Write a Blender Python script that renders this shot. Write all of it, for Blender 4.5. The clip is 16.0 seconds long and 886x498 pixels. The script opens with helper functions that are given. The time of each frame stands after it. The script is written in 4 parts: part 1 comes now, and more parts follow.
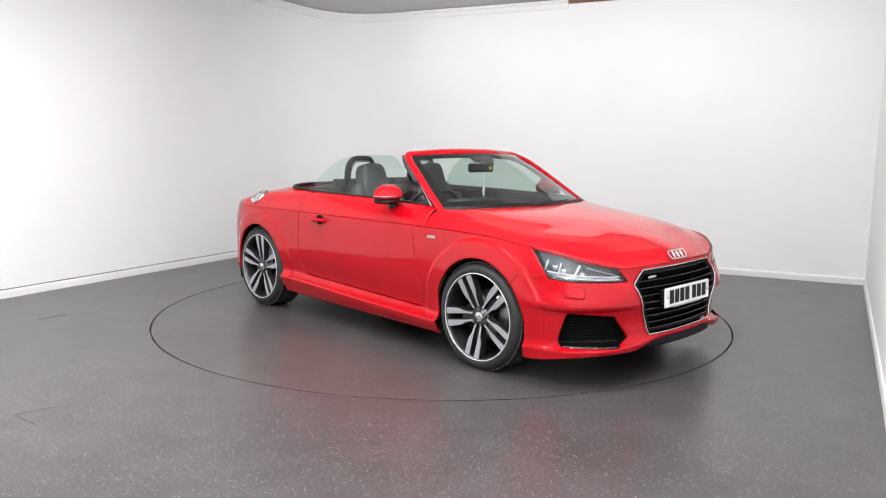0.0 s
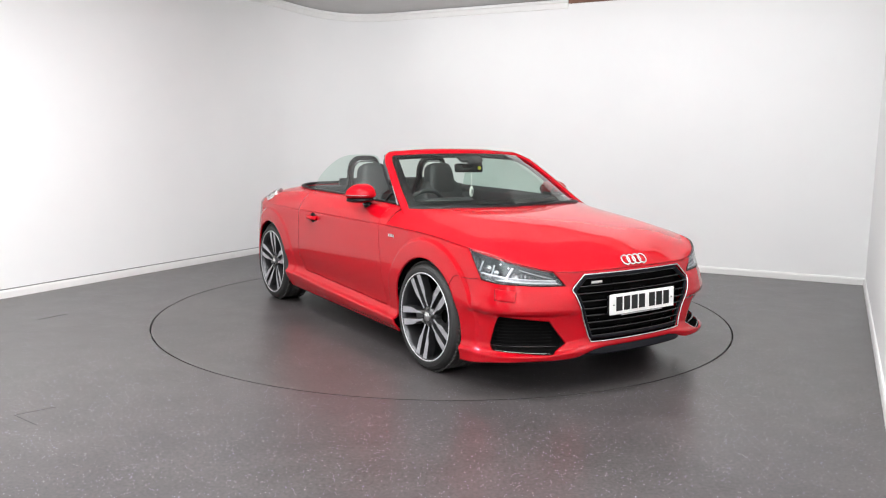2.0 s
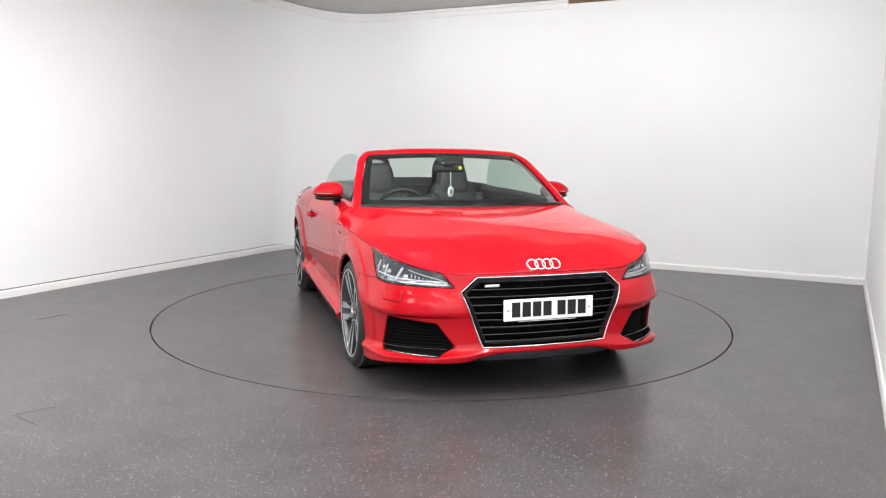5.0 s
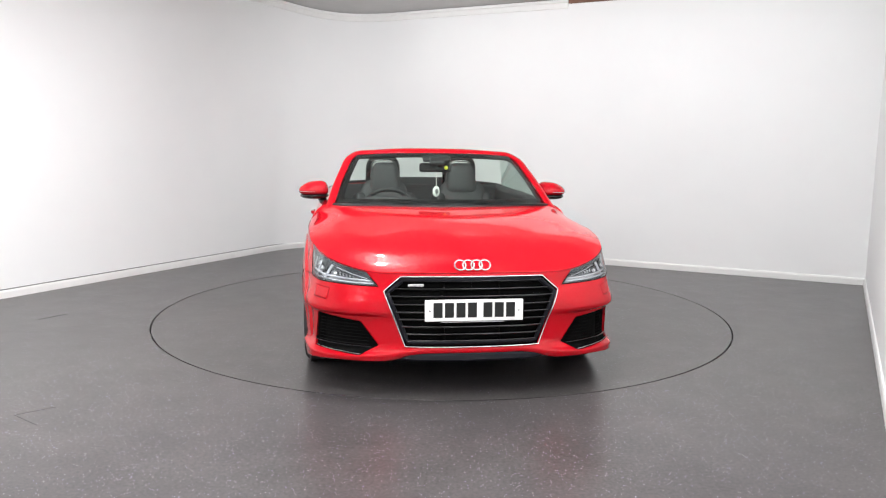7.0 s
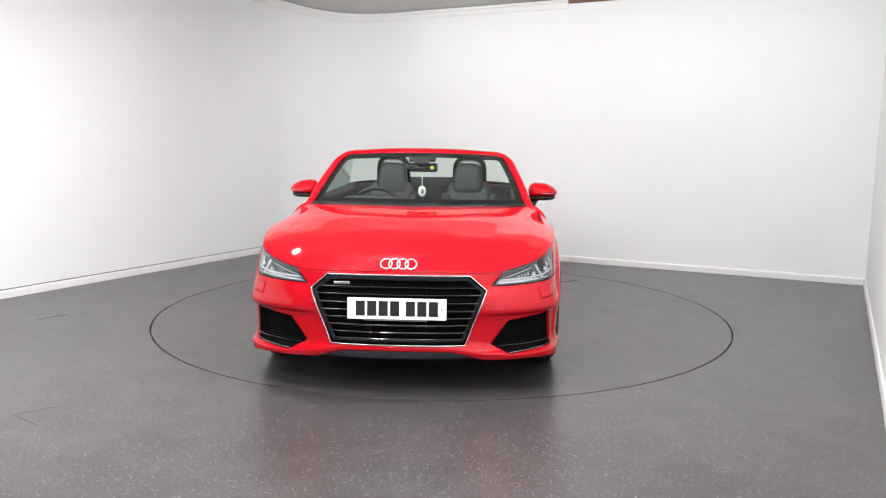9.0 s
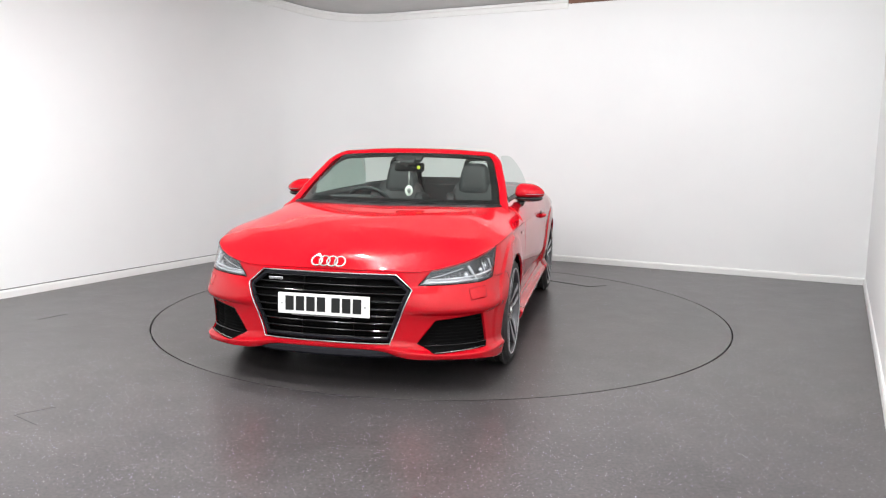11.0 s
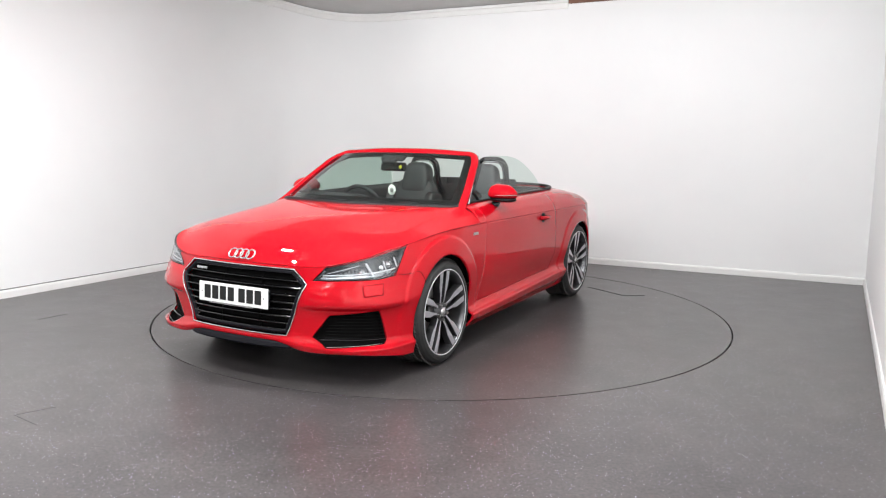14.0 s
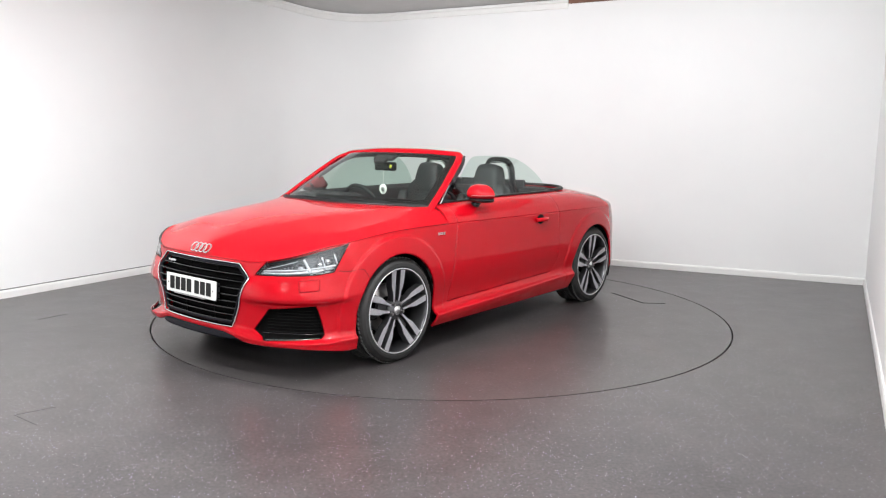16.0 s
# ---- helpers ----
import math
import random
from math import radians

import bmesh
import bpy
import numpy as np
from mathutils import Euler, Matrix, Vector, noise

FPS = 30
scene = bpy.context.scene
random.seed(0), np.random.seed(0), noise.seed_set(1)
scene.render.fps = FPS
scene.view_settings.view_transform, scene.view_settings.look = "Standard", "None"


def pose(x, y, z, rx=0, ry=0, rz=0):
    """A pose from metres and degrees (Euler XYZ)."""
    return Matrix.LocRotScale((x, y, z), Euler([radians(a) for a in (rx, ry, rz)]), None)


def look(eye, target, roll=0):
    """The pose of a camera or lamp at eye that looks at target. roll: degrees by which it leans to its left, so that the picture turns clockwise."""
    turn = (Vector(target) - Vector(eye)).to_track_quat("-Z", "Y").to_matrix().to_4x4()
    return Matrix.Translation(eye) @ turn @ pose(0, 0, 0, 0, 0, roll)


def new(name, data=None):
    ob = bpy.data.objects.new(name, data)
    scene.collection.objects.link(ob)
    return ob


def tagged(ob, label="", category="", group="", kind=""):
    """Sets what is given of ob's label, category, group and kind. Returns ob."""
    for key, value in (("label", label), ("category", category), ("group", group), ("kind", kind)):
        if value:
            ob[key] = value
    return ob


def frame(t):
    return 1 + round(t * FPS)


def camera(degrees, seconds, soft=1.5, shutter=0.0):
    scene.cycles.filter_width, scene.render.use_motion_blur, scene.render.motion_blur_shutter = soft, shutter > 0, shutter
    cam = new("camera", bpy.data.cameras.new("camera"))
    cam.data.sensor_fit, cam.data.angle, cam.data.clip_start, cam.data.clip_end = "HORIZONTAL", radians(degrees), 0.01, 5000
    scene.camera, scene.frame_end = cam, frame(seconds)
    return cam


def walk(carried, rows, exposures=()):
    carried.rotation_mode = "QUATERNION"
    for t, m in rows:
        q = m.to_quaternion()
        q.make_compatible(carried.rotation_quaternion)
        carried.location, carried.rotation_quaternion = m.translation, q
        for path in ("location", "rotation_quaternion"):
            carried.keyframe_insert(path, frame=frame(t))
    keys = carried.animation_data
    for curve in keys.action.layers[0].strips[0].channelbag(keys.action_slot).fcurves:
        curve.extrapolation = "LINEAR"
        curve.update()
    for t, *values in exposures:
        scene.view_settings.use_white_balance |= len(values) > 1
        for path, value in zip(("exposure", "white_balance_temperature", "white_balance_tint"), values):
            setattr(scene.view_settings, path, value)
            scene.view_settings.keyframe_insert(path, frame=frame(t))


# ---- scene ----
cam = camera(61.18, 16.0, soft=1.15)
EYE = (0.0, -6.113, 1.346)
_pan, _tilt = radians(0.0435), radians(-7.844)
AIM = (math.sin(_pan) * math.cos(_tilt), -6.113 + math.cos(_pan) * math.cos(_tilt), 1.346 + math.sin(_tilt))
walk(cam, [(0.0, look(EYE, AIM, 0.655)), (16.0, look(EYE, AIM, 0.655))])

# ---- light ----
scene.view_settings.exposure = 0.0
world = bpy.data.worlds.new("world")
scene.world = world
world.use_nodes = True
world.node_tree.nodes["Background"].inputs[0].default_value = (0.9, 0.95, 1.0, 1)
world.node_tree.nodes["Background"].inputs[1].default_value = 0.3

# The room is turned against the line of view: u runs along the back wall, w towards the camera.
CORNER = Vector((-1.668, 4.223, 0))
UDIR = Vector((0.898, -0.440, 0)).normalized()
WDIR = Vector((-0.466, -0.885, 0)).normalized()
ROOM_U, ROOM_W, ROOM_H = 6.60, 13.0, 3.00
ROOM_TURN = math.degrees(math.atan2(UDIR.y, UDIR.x))


def room(u, w, z=0.0):
    return CORNER + UDIR * u + WDIR * w + Vector((0, 0, z))


LAMP_POWER, LAMP_DOWN, WALL_FILL = 46.0, 42.0, 8.2
# The w = 1.7 row is unseen fill, added to brighten the back wall.
LAMPS = [(u, w) for w in (1.7, 4.6, 6.4, 8.4, 10.9) for u in ((1.7, 3.0, 4.4, 5.7) if w < 2 else (2.2, 3.5, 4.8, 6.0))]


# ---- materials ----
def material(name):
    m = bpy.data.materials.new(name)
    m.use_nodes = True
    nt = m.node_tree
    return m, nt, nt.nodes["Principled BSDF"]


def setp(p, **kw):
    names = {"base": "Base Color", "rough": "Roughness", "metal": "Metallic", "coat": "Coat Weight",
             "coat_rough": "Coat Roughness", "spec": "Specular IOR Level", "emit": "Emission Color",
             "emit_power": "Emission Strength", "trans": "Transmission Weight", "ior": "IOR", "sheen": "Sheen Weight"}
    for k, val in kw.items():
        if k in ("base", "emit"):
            val = (*val, 1)
        p.inputs[names[k]].default_value = val


def noise_tex(nt, scale, detail=4, rough=0.6, coord="Object"):
    tc = nt.nodes.new("ShaderNodeTexCoord")
    n = nt.nodes.new("ShaderNodeTexNoise")
    n.inputs["Scale"].default_value = scale
    n.inputs["Detail"].default_value = detail
    n.inputs["Roughness"].default_value = rough
    nt.links.new(tc.outputs[coord], n.inputs["Vector"])
    return n


def ramp(nt, src, stops):
    r = nt.nodes.new("ShaderNodeValToRGB")
    while len(r.color_ramp.elements) < len(stops):
        r.color_ramp.elements.new(0.5)
    for e, (pos, col) in zip(r.color_ramp.elements, stops):
        e.position = pos
        e.color = (*col, 1)
    nt.links.new(src, r.inputs[0])
    return r


def bump(nt, p, src, strength, dist=0.01):
    b = nt.nodes.new("ShaderNodeBump")
    b.inputs["Strength"].default_value = strength
    b.inputs["Distance"].default_value = dist
    nt.links.new(src, b.inputs["Height"])
    nt.links.new(b.outputs[0], p.inputs["Normal"])


def simple(name, base, rough=0.5, metal=0.0, grain=0.0, grain_scale=60, vary=0.12, **kw):
    m, nt, p = material(name)
    setp(p, base=base, rough=rough, metal=metal, **kw)
    if vary:
        n = noise_tex(nt, grain_scale * 0.15)
        lo = tuple(c * (1 - vary) for c in base)
        hi = tuple(min(1, c * (1 + vary)) for c in base)
        r = ramp(nt, n.outputs[0], [(0.3, lo), (0.7, hi)])
        nt.links.new(r.outputs[0], p.inputs["Base Color"])
    if grain:
        g = noise_tex(nt, grain_scale)
        bump(nt, p, g.outputs[0], grain, 0.004)
    return m


def paint():
    m, nt, p = material("red car paint")
    setp(p, base=(0.43, 0.0020, 0.008), rough=0.5, metal=0.0, coat=1.0, coat_rough=0.006, spec=0.0)
    p.inputs["Coat IOR"].default_value = 1.45
    n = noise_tex(nt, 900, 1)
    r = ramp(nt, n.outputs[0], [(0.3, (0.40, 0.0016, 0.007)), (0.7, (0.46, 0.0025, 0.010))])
    nt.links.new(r.outputs[0], p.inputs["Base Color"])
    f = noise_tex(nt, 14, 2)
    q = ramp(nt, f.outputs[0], [(0.3, (0.45, 0.45, 0.45)), (0.7, (0.55, 0.55, 0.55))])
    nt.links.new(q.outputs[0], p.inputs["Roughness"])
    return m


def glass(name, tint, gloss=0.0):
    m, nt, p = material(name)
    nt.nodes.remove(p)
    out = nt.nodes["Material Output"]
    tr = nt.nodes.new("ShaderNodeBsdfTransparent")
    tr.inputs[0].default_value = (*tint, 1)
    gl = nt.nodes.new("ShaderNodeBsdfGlossy")
    gl.inputs["Roughness"].default_value = 0.01
    lw = nt.nodes.new("ShaderNodeLayerWeight")
    lw.inputs[0].default_value = 0.5
    pw = nt.nodes.new("ShaderNodeMath")
    pw.operation = "POWER"
    pw.inputs[1].default_value = 4.0
    nt.links.new(lw.outputs["Facing"], pw.inputs[0])
    fr = nt.nodes.new("ShaderNodeMath")
    fr.operation = "MULTIPLY_ADD"
    fr.inputs[1].default_value, fr.inputs[2].default_value = 0.85, 0.06
    nt.links.new(pw.outputs[0], fr.inputs[0])
    mix = nt.nodes.new("ShaderNodeMixShader")
    nt.links.new(fr.outputs[0], mix.inputs[0])
    nt.links.new(tr.outputs[0], mix.inputs[1])
    nt.links.new(gl.outputs[0], mix.inputs[2])
    nt.links.new(mix.outputs[0], out.inputs[0])
    return m


def floor_material(name, dark=1.0, plain=0.85):
    m, nt, p = material(name)
    big = noise_tex(nt, 0.55, 5, 0.6)
    fine = noise_tex(nt, 60, 5, 0.75)
    wear = noise_tex(nt, 4.0, 6, 0.62)
    patch = ramp(nt, wear.outputs[0], [(0.15, (0.62, 0.61, 0.62)), (0.85, (1.30, 1.28, 1.25))])
    base = ramp(nt, big.outputs[0], [(0.3, (0.053 * dark, 0.050 * dark, 0.049 * dark)), (0.7, (0.080 * dark, 0.075 * dark, 0.073 * dark))])
    speck = ramp(nt, fine.outputs[0], [(0.36, (0.54, 0.53, 0.55)), (0.64, (1.42, 1.39, 1.44))])
    mul = nt.nodes.new("ShaderNodeMix")
    mul.data_type, mul.blend_type = "RGBA", "MULTIPLY"
    mul.inputs[0].default_value = 1.0
    worn = nt.nodes.new("ShaderNodeMix")
    worn.data_type, worn.blend_type = "RGBA", "MULTIPLY"
    worn.inputs[0].default_value = 1.0
    nt.links.new(base.outputs[0], worn.inputs[6])
    nt.links.new(patch.outputs[0], worn.inputs[7])
    nt.links.new(worn.outputs[2], mul.inputs[6])
    nt.links.new(speck.outputs[0], mul.inputs[7])
    # Bright glitter grains set in the vinyl.
    tc = nt.nodes.new("ShaderNodeTexCoord")
    vor = nt.nodes.new("ShaderNodeTexVoronoi")
    vor.inputs["Scale"].default_value = 115
    nt.links.new(tc.outputs["Object"], vor.inputs["Vector"])
    glit = ramp(nt, vor.outputs["Distance"], [(0.17, (1, 1, 1)), (0.24, (0, 0, 0))])
    pick = nt.nodes.new("ShaderNodeSeparateColor")
    nt.links.new(vor.outputs["Color"], pick.inputs[0])
    thr = nt.nodes.new("ShaderNodeMath")
    thr.operation = "GREATER_THAN"
    thr.inputs[1].default_value = plain
    nt.links.new(pick.outputs[0], thr.inputs[0])
    both = nt.nodes.new("ShaderNodeMath")
    both.operation = "MULTIPLY"
    nt.links.new(glit.outputs[0], both.inputs[0])
    nt.links.new(thr.outputs[0], both.inputs[1])
    hue = nt.nodes.new("ShaderNodeMix")
    hue.data_type = "RGBA"
    hue.inputs[6].default_value = (0.60, 0.52, 1.0, 1)
    hue.inputs[7].default_value = (1.0, 0.97, 0.95, 1)
    nt.links.new(pick.outputs[1], hue.inputs[0])
    col = nt.nodes.new("ShaderNodeMix")
    col.data_type = "RGBA"
    nt.links.new(both.outputs[0], col.inputs[0])
    nt.links.new(mul.outputs[2], col.inputs[6])
    nt.links.new(hue.outputs[2], col.inputs[7])
    nt.links.new(col.outputs[2], p.inputs["Base Color"])
    stain = noise_tex(nt, 5.0, 6, 0.6)
    ro = ramp(nt, stain.outputs[0], [(0.05, (0.26, 0.26, 0.26)), (0.95, (0.35, 0.35, 0.35))])
    nt.links.new(ro.outputs[0], p.inputs["Roughness"])
    setp(p, spec=0.6)
    bump(nt, p, fine.outputs[0], 0.15, 0.002)
    return m


def wall_material():
    m, nt, p = material("white wall paint")
    a = noise_tex(nt, 0.7, 4)
    r = ramp(nt, a.outputs[0], [(0.3, (0.82, 0.825, 0.825)), (0.7, (0.855, 0.86, 0.855))])
    nt.links.new(r.outputs[0], p.inputs["Base Color"])
    setp(p, rough=0.6, spec=0.3)
    g = noise_tex(nt, 45, 4)
    bump(nt, p, g.outputs[0], 0.05, 0.004)
    return m


RED = paint()
GRILLE_BLACK = simple("gloss black grille", (0.004, 0.004, 0.0045), 0.12, vary=0.05, spec=0.5)
BLACK = simple("black plastic", (0.008, 0.008, 0.009), 0.42, spec=0.25, grain=0.15, grain_scale=300)
GLOSS_BLACK = simple("gloss black trim", (0.006, 0.006, 0.007), 0.10, vary=0.05)
DARK = simple("dark cavity", (0.005, 0.005, 0.005), 0.85, spec=0.08)
RUBBER = simple("tyre rubber", (0.018, 0.018, 0.018), 0.6, grain=0.3, grain_scale=200)
TREAD = simple("worn tread rubber", (0.040, 0.039, 0.037), 0.8)
LIP = simple("matt black lip plastic", (0.007, 0.007, 0.010), 0.6, spec=0.12)
RIM_EDGE = simple("bright turned rim edge", (0.78, 0.78, 0.80), 0.30, 0.5)
RIM_DARK = simple("gunmetal wheel paint", (0.10, 0.10, 0.105), 0.32, 0.85)
RIM_CUT = simple("machined aluminium", (0.50, 0.50, 0.53), 0.30, 0.6, grain=0.05, grain_scale=400)
STEEL = simple("brake steel", (0.35, 0.34, 0.33), 0.35, 1.0)
CHROME = simple("chrome", (0.80, 0.80, 0.81), 0.08, 1.0, vary=0.03)
SATIN = simple("satin aluminium", (0.70, 0.70, 0.70), 0.22, 1.0, vary=0.05)
LEATHER = simple("dark grey leather", (0.020, 0.021, 0.023), 0.5, grain=0.08, grain_scale=180)
DASH = simple("dashboard plastic", (0.022, 0.022, 0.024), 0.55, grain=0.3, grain_scale=250)
FABRIC = simple("black hood cloth", (0.012, 0.012, 0.013), 0.85, grain=0.4, grain_scale=300)
PLATE = simple("white number plate", (0.82, 0.82, 0.80), 0.35, vary=0.03)
INK = simple("black lettering", (0.006, 0.006, 0.006), 0.8)
LAMP_GREY = simple("headlight silver", (0.55, 0.56, 0.58), 0.18, 0.9)
LAMP_WHITE = simple("headlight light guide", (0.56, 0.57, 0.60), 0.20, 0.3)
LAMP_DARK = simple("headlight bezel", (0.11, 0.115, 0.125), 0.22, 0.5)
LAMP_LENS = glass("headlight lens", (0.93, 0.95, 0.96))
SCREEN = glass("windscreen glass", (0.76, 0.87, 0.81))
SIDE = glass("side window glass", (0.72, 0.84, 0.79))
WHITE = simple("white ornament", (0.85, 0.84, 0.80), 0.4)
YELLOW = simple("yellow sticker", (0.70, 0.72, 0.05), 0.5)
FLOOR = floor_material("speckled grey vinyl")
DISC = floor_material("turntable vinyl", 0.97, 0.95)
WALL = wall_material()
CEILING = simple("grey ceiling", (0.55, 0.55, 0.54), 0.8, vary=0.04, grain=0.2, grain_scale=30)
TRIM = simple("white gloss trim", (0.80, 0.80, 0.785), 0.35, vary=0.02)
# Grey picked to keep white reflections off the car; this wall is never seen.
DIM_END = simple("dimming grey of unseen end wall", (0.26, 0.26, 0.27), 0.6)
SEAM = simple("worn vinyl seam", (0.045, 0.043, 0.043), 0.5)
WOOD = simple("brown wood edge", (0.16, 0.07, 0.04), 0.5)


# ---- mesh helpers ----
def link_mesh(name, mesh, mat, parent=None, label="", smooth=True):
    mesh.materials.append(mat)
    if smooth:
        mesh.polygons.foreach_set("use_smooth", [True] * len(mesh.polygons))
    ob = new(name, mesh)
    if parent is not None:
        ob.parent = parent
    if label:
        ob["label"] = label
    return ob


def part(name, bm, mat, parent=None, label="", smooth=True):
    me = bpy.data.meshes.new(name)
    bmesh.ops.recalc_face_normals(bm, faces=bm.faces)
    bm.to_mesh(me)
    bm.free()
    return link_mesh(name, me, mat, parent, label, smooth)


def raw(name, verts, faces, mat, parent=None, label="", smooth=True):
    me = bpy.data.meshes.new(name)
    me.from_pydata([tuple(map(float, p)) for p in verts], [], [tuple(int(i) for i in f) for f in faces])
    me.update()
    return link_mesh(name, me, mat, parent, label, smooth)


def box(bm, size, at=(0, 0, 0), turn=(0, 0, 0), bevel=0.0, m=None):
    r = bmesh.ops.create_cube(bm, size=1)
    vs = r["verts"]
    bmesh.ops.scale(bm, vec=size, verts=vs)
    if bevel:
        es = list({e for q in vs for e in q.link_edges})
        vs = [q for q in bmesh.ops.bevel(bm, geom=es, offset=bevel, segments=2, affect="EDGES", profile=0.5)["verts"]]
    mm = (m if m else Matrix()) @ pose(*at, *turn)
    bmesh.ops.transform(bm, matrix=mm, verts=list(set(vs)))
    return bm


def boxed(name, size, at, mat, parent=None, label="", bevel=0.004, turn=(0, 0, 0)):
    bm = bmesh.new()
    box(bm, size, at, turn, bevel)
    return part(name, bm, mat, parent, label, smooth=False)


def tube(points, radius, sides=10, closed=False, flat=1.0, up=(0, 0, 1)):
    """A bmesh tube along a line of points; flat squeezes it along up."""
    bm = bmesh.new()
    pts = [Vector(p) for p in points]
    n = len(pts)
    rings = []
    for i, p in enumerate(pts):
        if closed:
            d = pts[(i + 1) % n] - pts[i - 1]
        else:
            d = pts[min(i + 1, n - 1)] - pts[max(i - 1, 0)]
        d.normalize()
        a = d.cross(Vector(up))
        if a.length < 1e-4:
            a = d.cross(Vector((1, 0, 0)))
        a.normalize()
        b = a.cross(d)
        r = radius[i] if hasattr(radius, "__len__") else radius
        rings.append([bm.verts.new(p + a * r * math.cos(k * 2 * math.pi / sides) + b * r * flat * math.sin(k * 2 * math.pi / sides)) for k in range(sides)])
    for i in range(n if closed else n - 1):
        q, r2 = rings[i], rings[(i + 1) % n]
        for k in range(sides):
            bm.faces.new((q[k], q[(k + 1) % sides], r2[(k + 1) % sides], r2[k]))
    if not closed:
        bm.faces.new(rings[0][::-1])
        bm.faces.new(rings[-1])
    return bm


def lathe(profile, steps=64, axis="y", close=False):
    """A bmesh turned about the y axis from (radius, y) pairs."""
    bm = bmesh.new()
    rings = []
    for k in range(steps):
        a = 2 * math.pi * k / steps
        rings.append([bm.verts.new((r * math.cos(a), y, r * math.sin(a))) for r, y in profile])
    m = len(profile)
    for k in range(steps):
        q, r2 = rings[k], rings[(k + 1) % steps]
        for j in range(m if close else m - 1):
            bm.faces.new((q[j], q[(j + 1) % m], r2[(j + 1) % m], r2[j]))
    bmesh.ops.remove_doubles(bm, verts=bm.verts, dist=1e-5)
    return bm


def spline(pts, n):
    """n points evenly spread along a Catmull-Rom line through pts."""
    p = np.array(pts, float)
    d = np.r_[0, np.cumsum(np.linalg.norm(np.diff(p, axis=0), axis=1))]
    t = np.linspace(0, d[-1], n)
    return np.stack([hermite(t, d, p[:, k]) for k in range(p.shape[1])], 1)


def hermite(t, xs, ys):
    xs, ys = np.asarray(xs, float), np.asarray(ys, float)
    h = np.diff(xs)
    s = np.diff(ys) / h
    m = np.empty_like(ys)
    m[0], m[-1] = s[0], s[-1]
    same = s[:-1] * s[1:] > 0
    w = (h[1:] * s[:-1] + h[:-1] * s[1:]) / (h[1:] + h[:-1])
    lim = 3 * np.minimum(np.abs(s[:-1]), np.abs(s[1:]))
    m[1:-1] = np.where(same, np.sign(w) * np.minimum(np.abs(w), lim), 0)
    i = np.clip(np.searchsorted(xs, t, side="right") - 1, 0, len(h) - 1)
    q = (t - xs[i]) / h[i]
    return ((1 + 2 * q) * (1 - q) ** 2 * ys[i] + q * (1 - q) ** 2 * h[i] * m[i]
            + q * q * (3 - 2 * q) * ys[i + 1] + q * q * (q - 1) * h[i] * m[i + 1])


def step(x):
    x = np.clip(x, 0, 1)
    return x * x * (3 - 2 * x)


# ---- the room ----
def wall_slab(name, a, b, height, thick, away, mat=None, label="plain white painted studio wall"):
    """A wall along a-b, its thickness on the side away."""
    bm = bmesh.new()
    a, b, o = Vector(a), Vector(b), Vector(away).normalized() * thick
    base = [bm.verts.new(q) for q in (a, b, b + o, a + o)]
    top = [bm.verts.new(q.co + Vector((0, 0, height))) for q in base]
    for i in range(4):
        bm.faces.new((base[i], base[(i + 1) % 4], top[(i + 1) % 4], top[i]))
    bm.faces.new(base[::-1])
    bm.faces.new(top)
    return tagged(part(name, bm, mat or WALL, smooth=False), label, "wall", kind="structure")


def skirting(a, b, inward):
    bm = bmesh.new()
    a, b, o = Vector(a), Vector(b), Vector(inward).normalized()
    prof = [(0.0, 0.001), (0.016, 0.001), (0.016, 0.055), (0.010, 0.070), (0.0, 0.072)]
    ends = [[bm.verts.new(p + o * d + Vector((0, 0, z))) for d, z in prof] for p in (a, b)]
    for i in range(len(prof)):
        j = (i + 1) % len(prof)
        bm.faces.new((ends[0][i], ends[0][j], ends[1][j], ends[1][i]))
    bm.faces.new(ends[0])
    bm.faces.new(ends[1][::-1])
    return tagged(part("baseboard", bm, TRIM, smooth=False), "white painted skirting board along the wall", "skirting board", kind="structure")


COVE_END = 3.42
BEND = 1.10


def climb(w):
    """The ceiling rises a little away from the back wall."""
    return 0.10 * float(step(np.array(w / 1.0)))


def wall_line(end=ROOM_U, legs=14):
    """The line of the left wall, the rounded far corner and the back wall, as (u, w, nu, nw)."""
    line = [(0.0, w, 1.0, 0.0) for w in np.linspace(ROOM_W, BEND, legs)]
    for a in np.linspace(0, math.pi / 2, 26)[1:-1]:
        line.append((BEND - BEND * math.cos(a), BEND - BEND * math.sin(a), math.cos(a), math.sin(a)))
    return line + [(u, 0.0, 0.0, 1.0) for u in np.linspace(BEND, end, 12)]


def swept(prof, line, rise=False):
    """A bmesh of a profile (inward, up) carried along the wall line."""
    bm = bmesh.new()
    rows = [[bm.verts.new(room(u + nu * d, w + nw * d, z + (climb(w) if rise else 0))) for d, z in prof] for u, w, nu, nw in line]
    for q, r in zip(rows, rows[1:]):
        for j in range(len(prof)):
            k = (j + 1) % len(prof)
            bm.faces.new((q[j], q[k], r[k], r[j]))
    bm.faces.new(rows[0])
    bm.faces.new(rows[-1][::-1])
    return bm


def coving():
    """A flat plaster fillet under the ceiling, with a thin shadow line above it."""
    h = ROOM_H
    prof = [(0.0, h - 0.090), (0.016, h - 0.090), (0.020, h - 0.084), (0.020, h - 0.030), (0.034, h - 0.018), (0.036, h), (0.0, h)]
    tagged(part("trim", swept(prof, wall_line(COVE_END), True), TRIM, smooth=False), "white curved plaster cornice below the ceiling", "cornice", kind="structure")


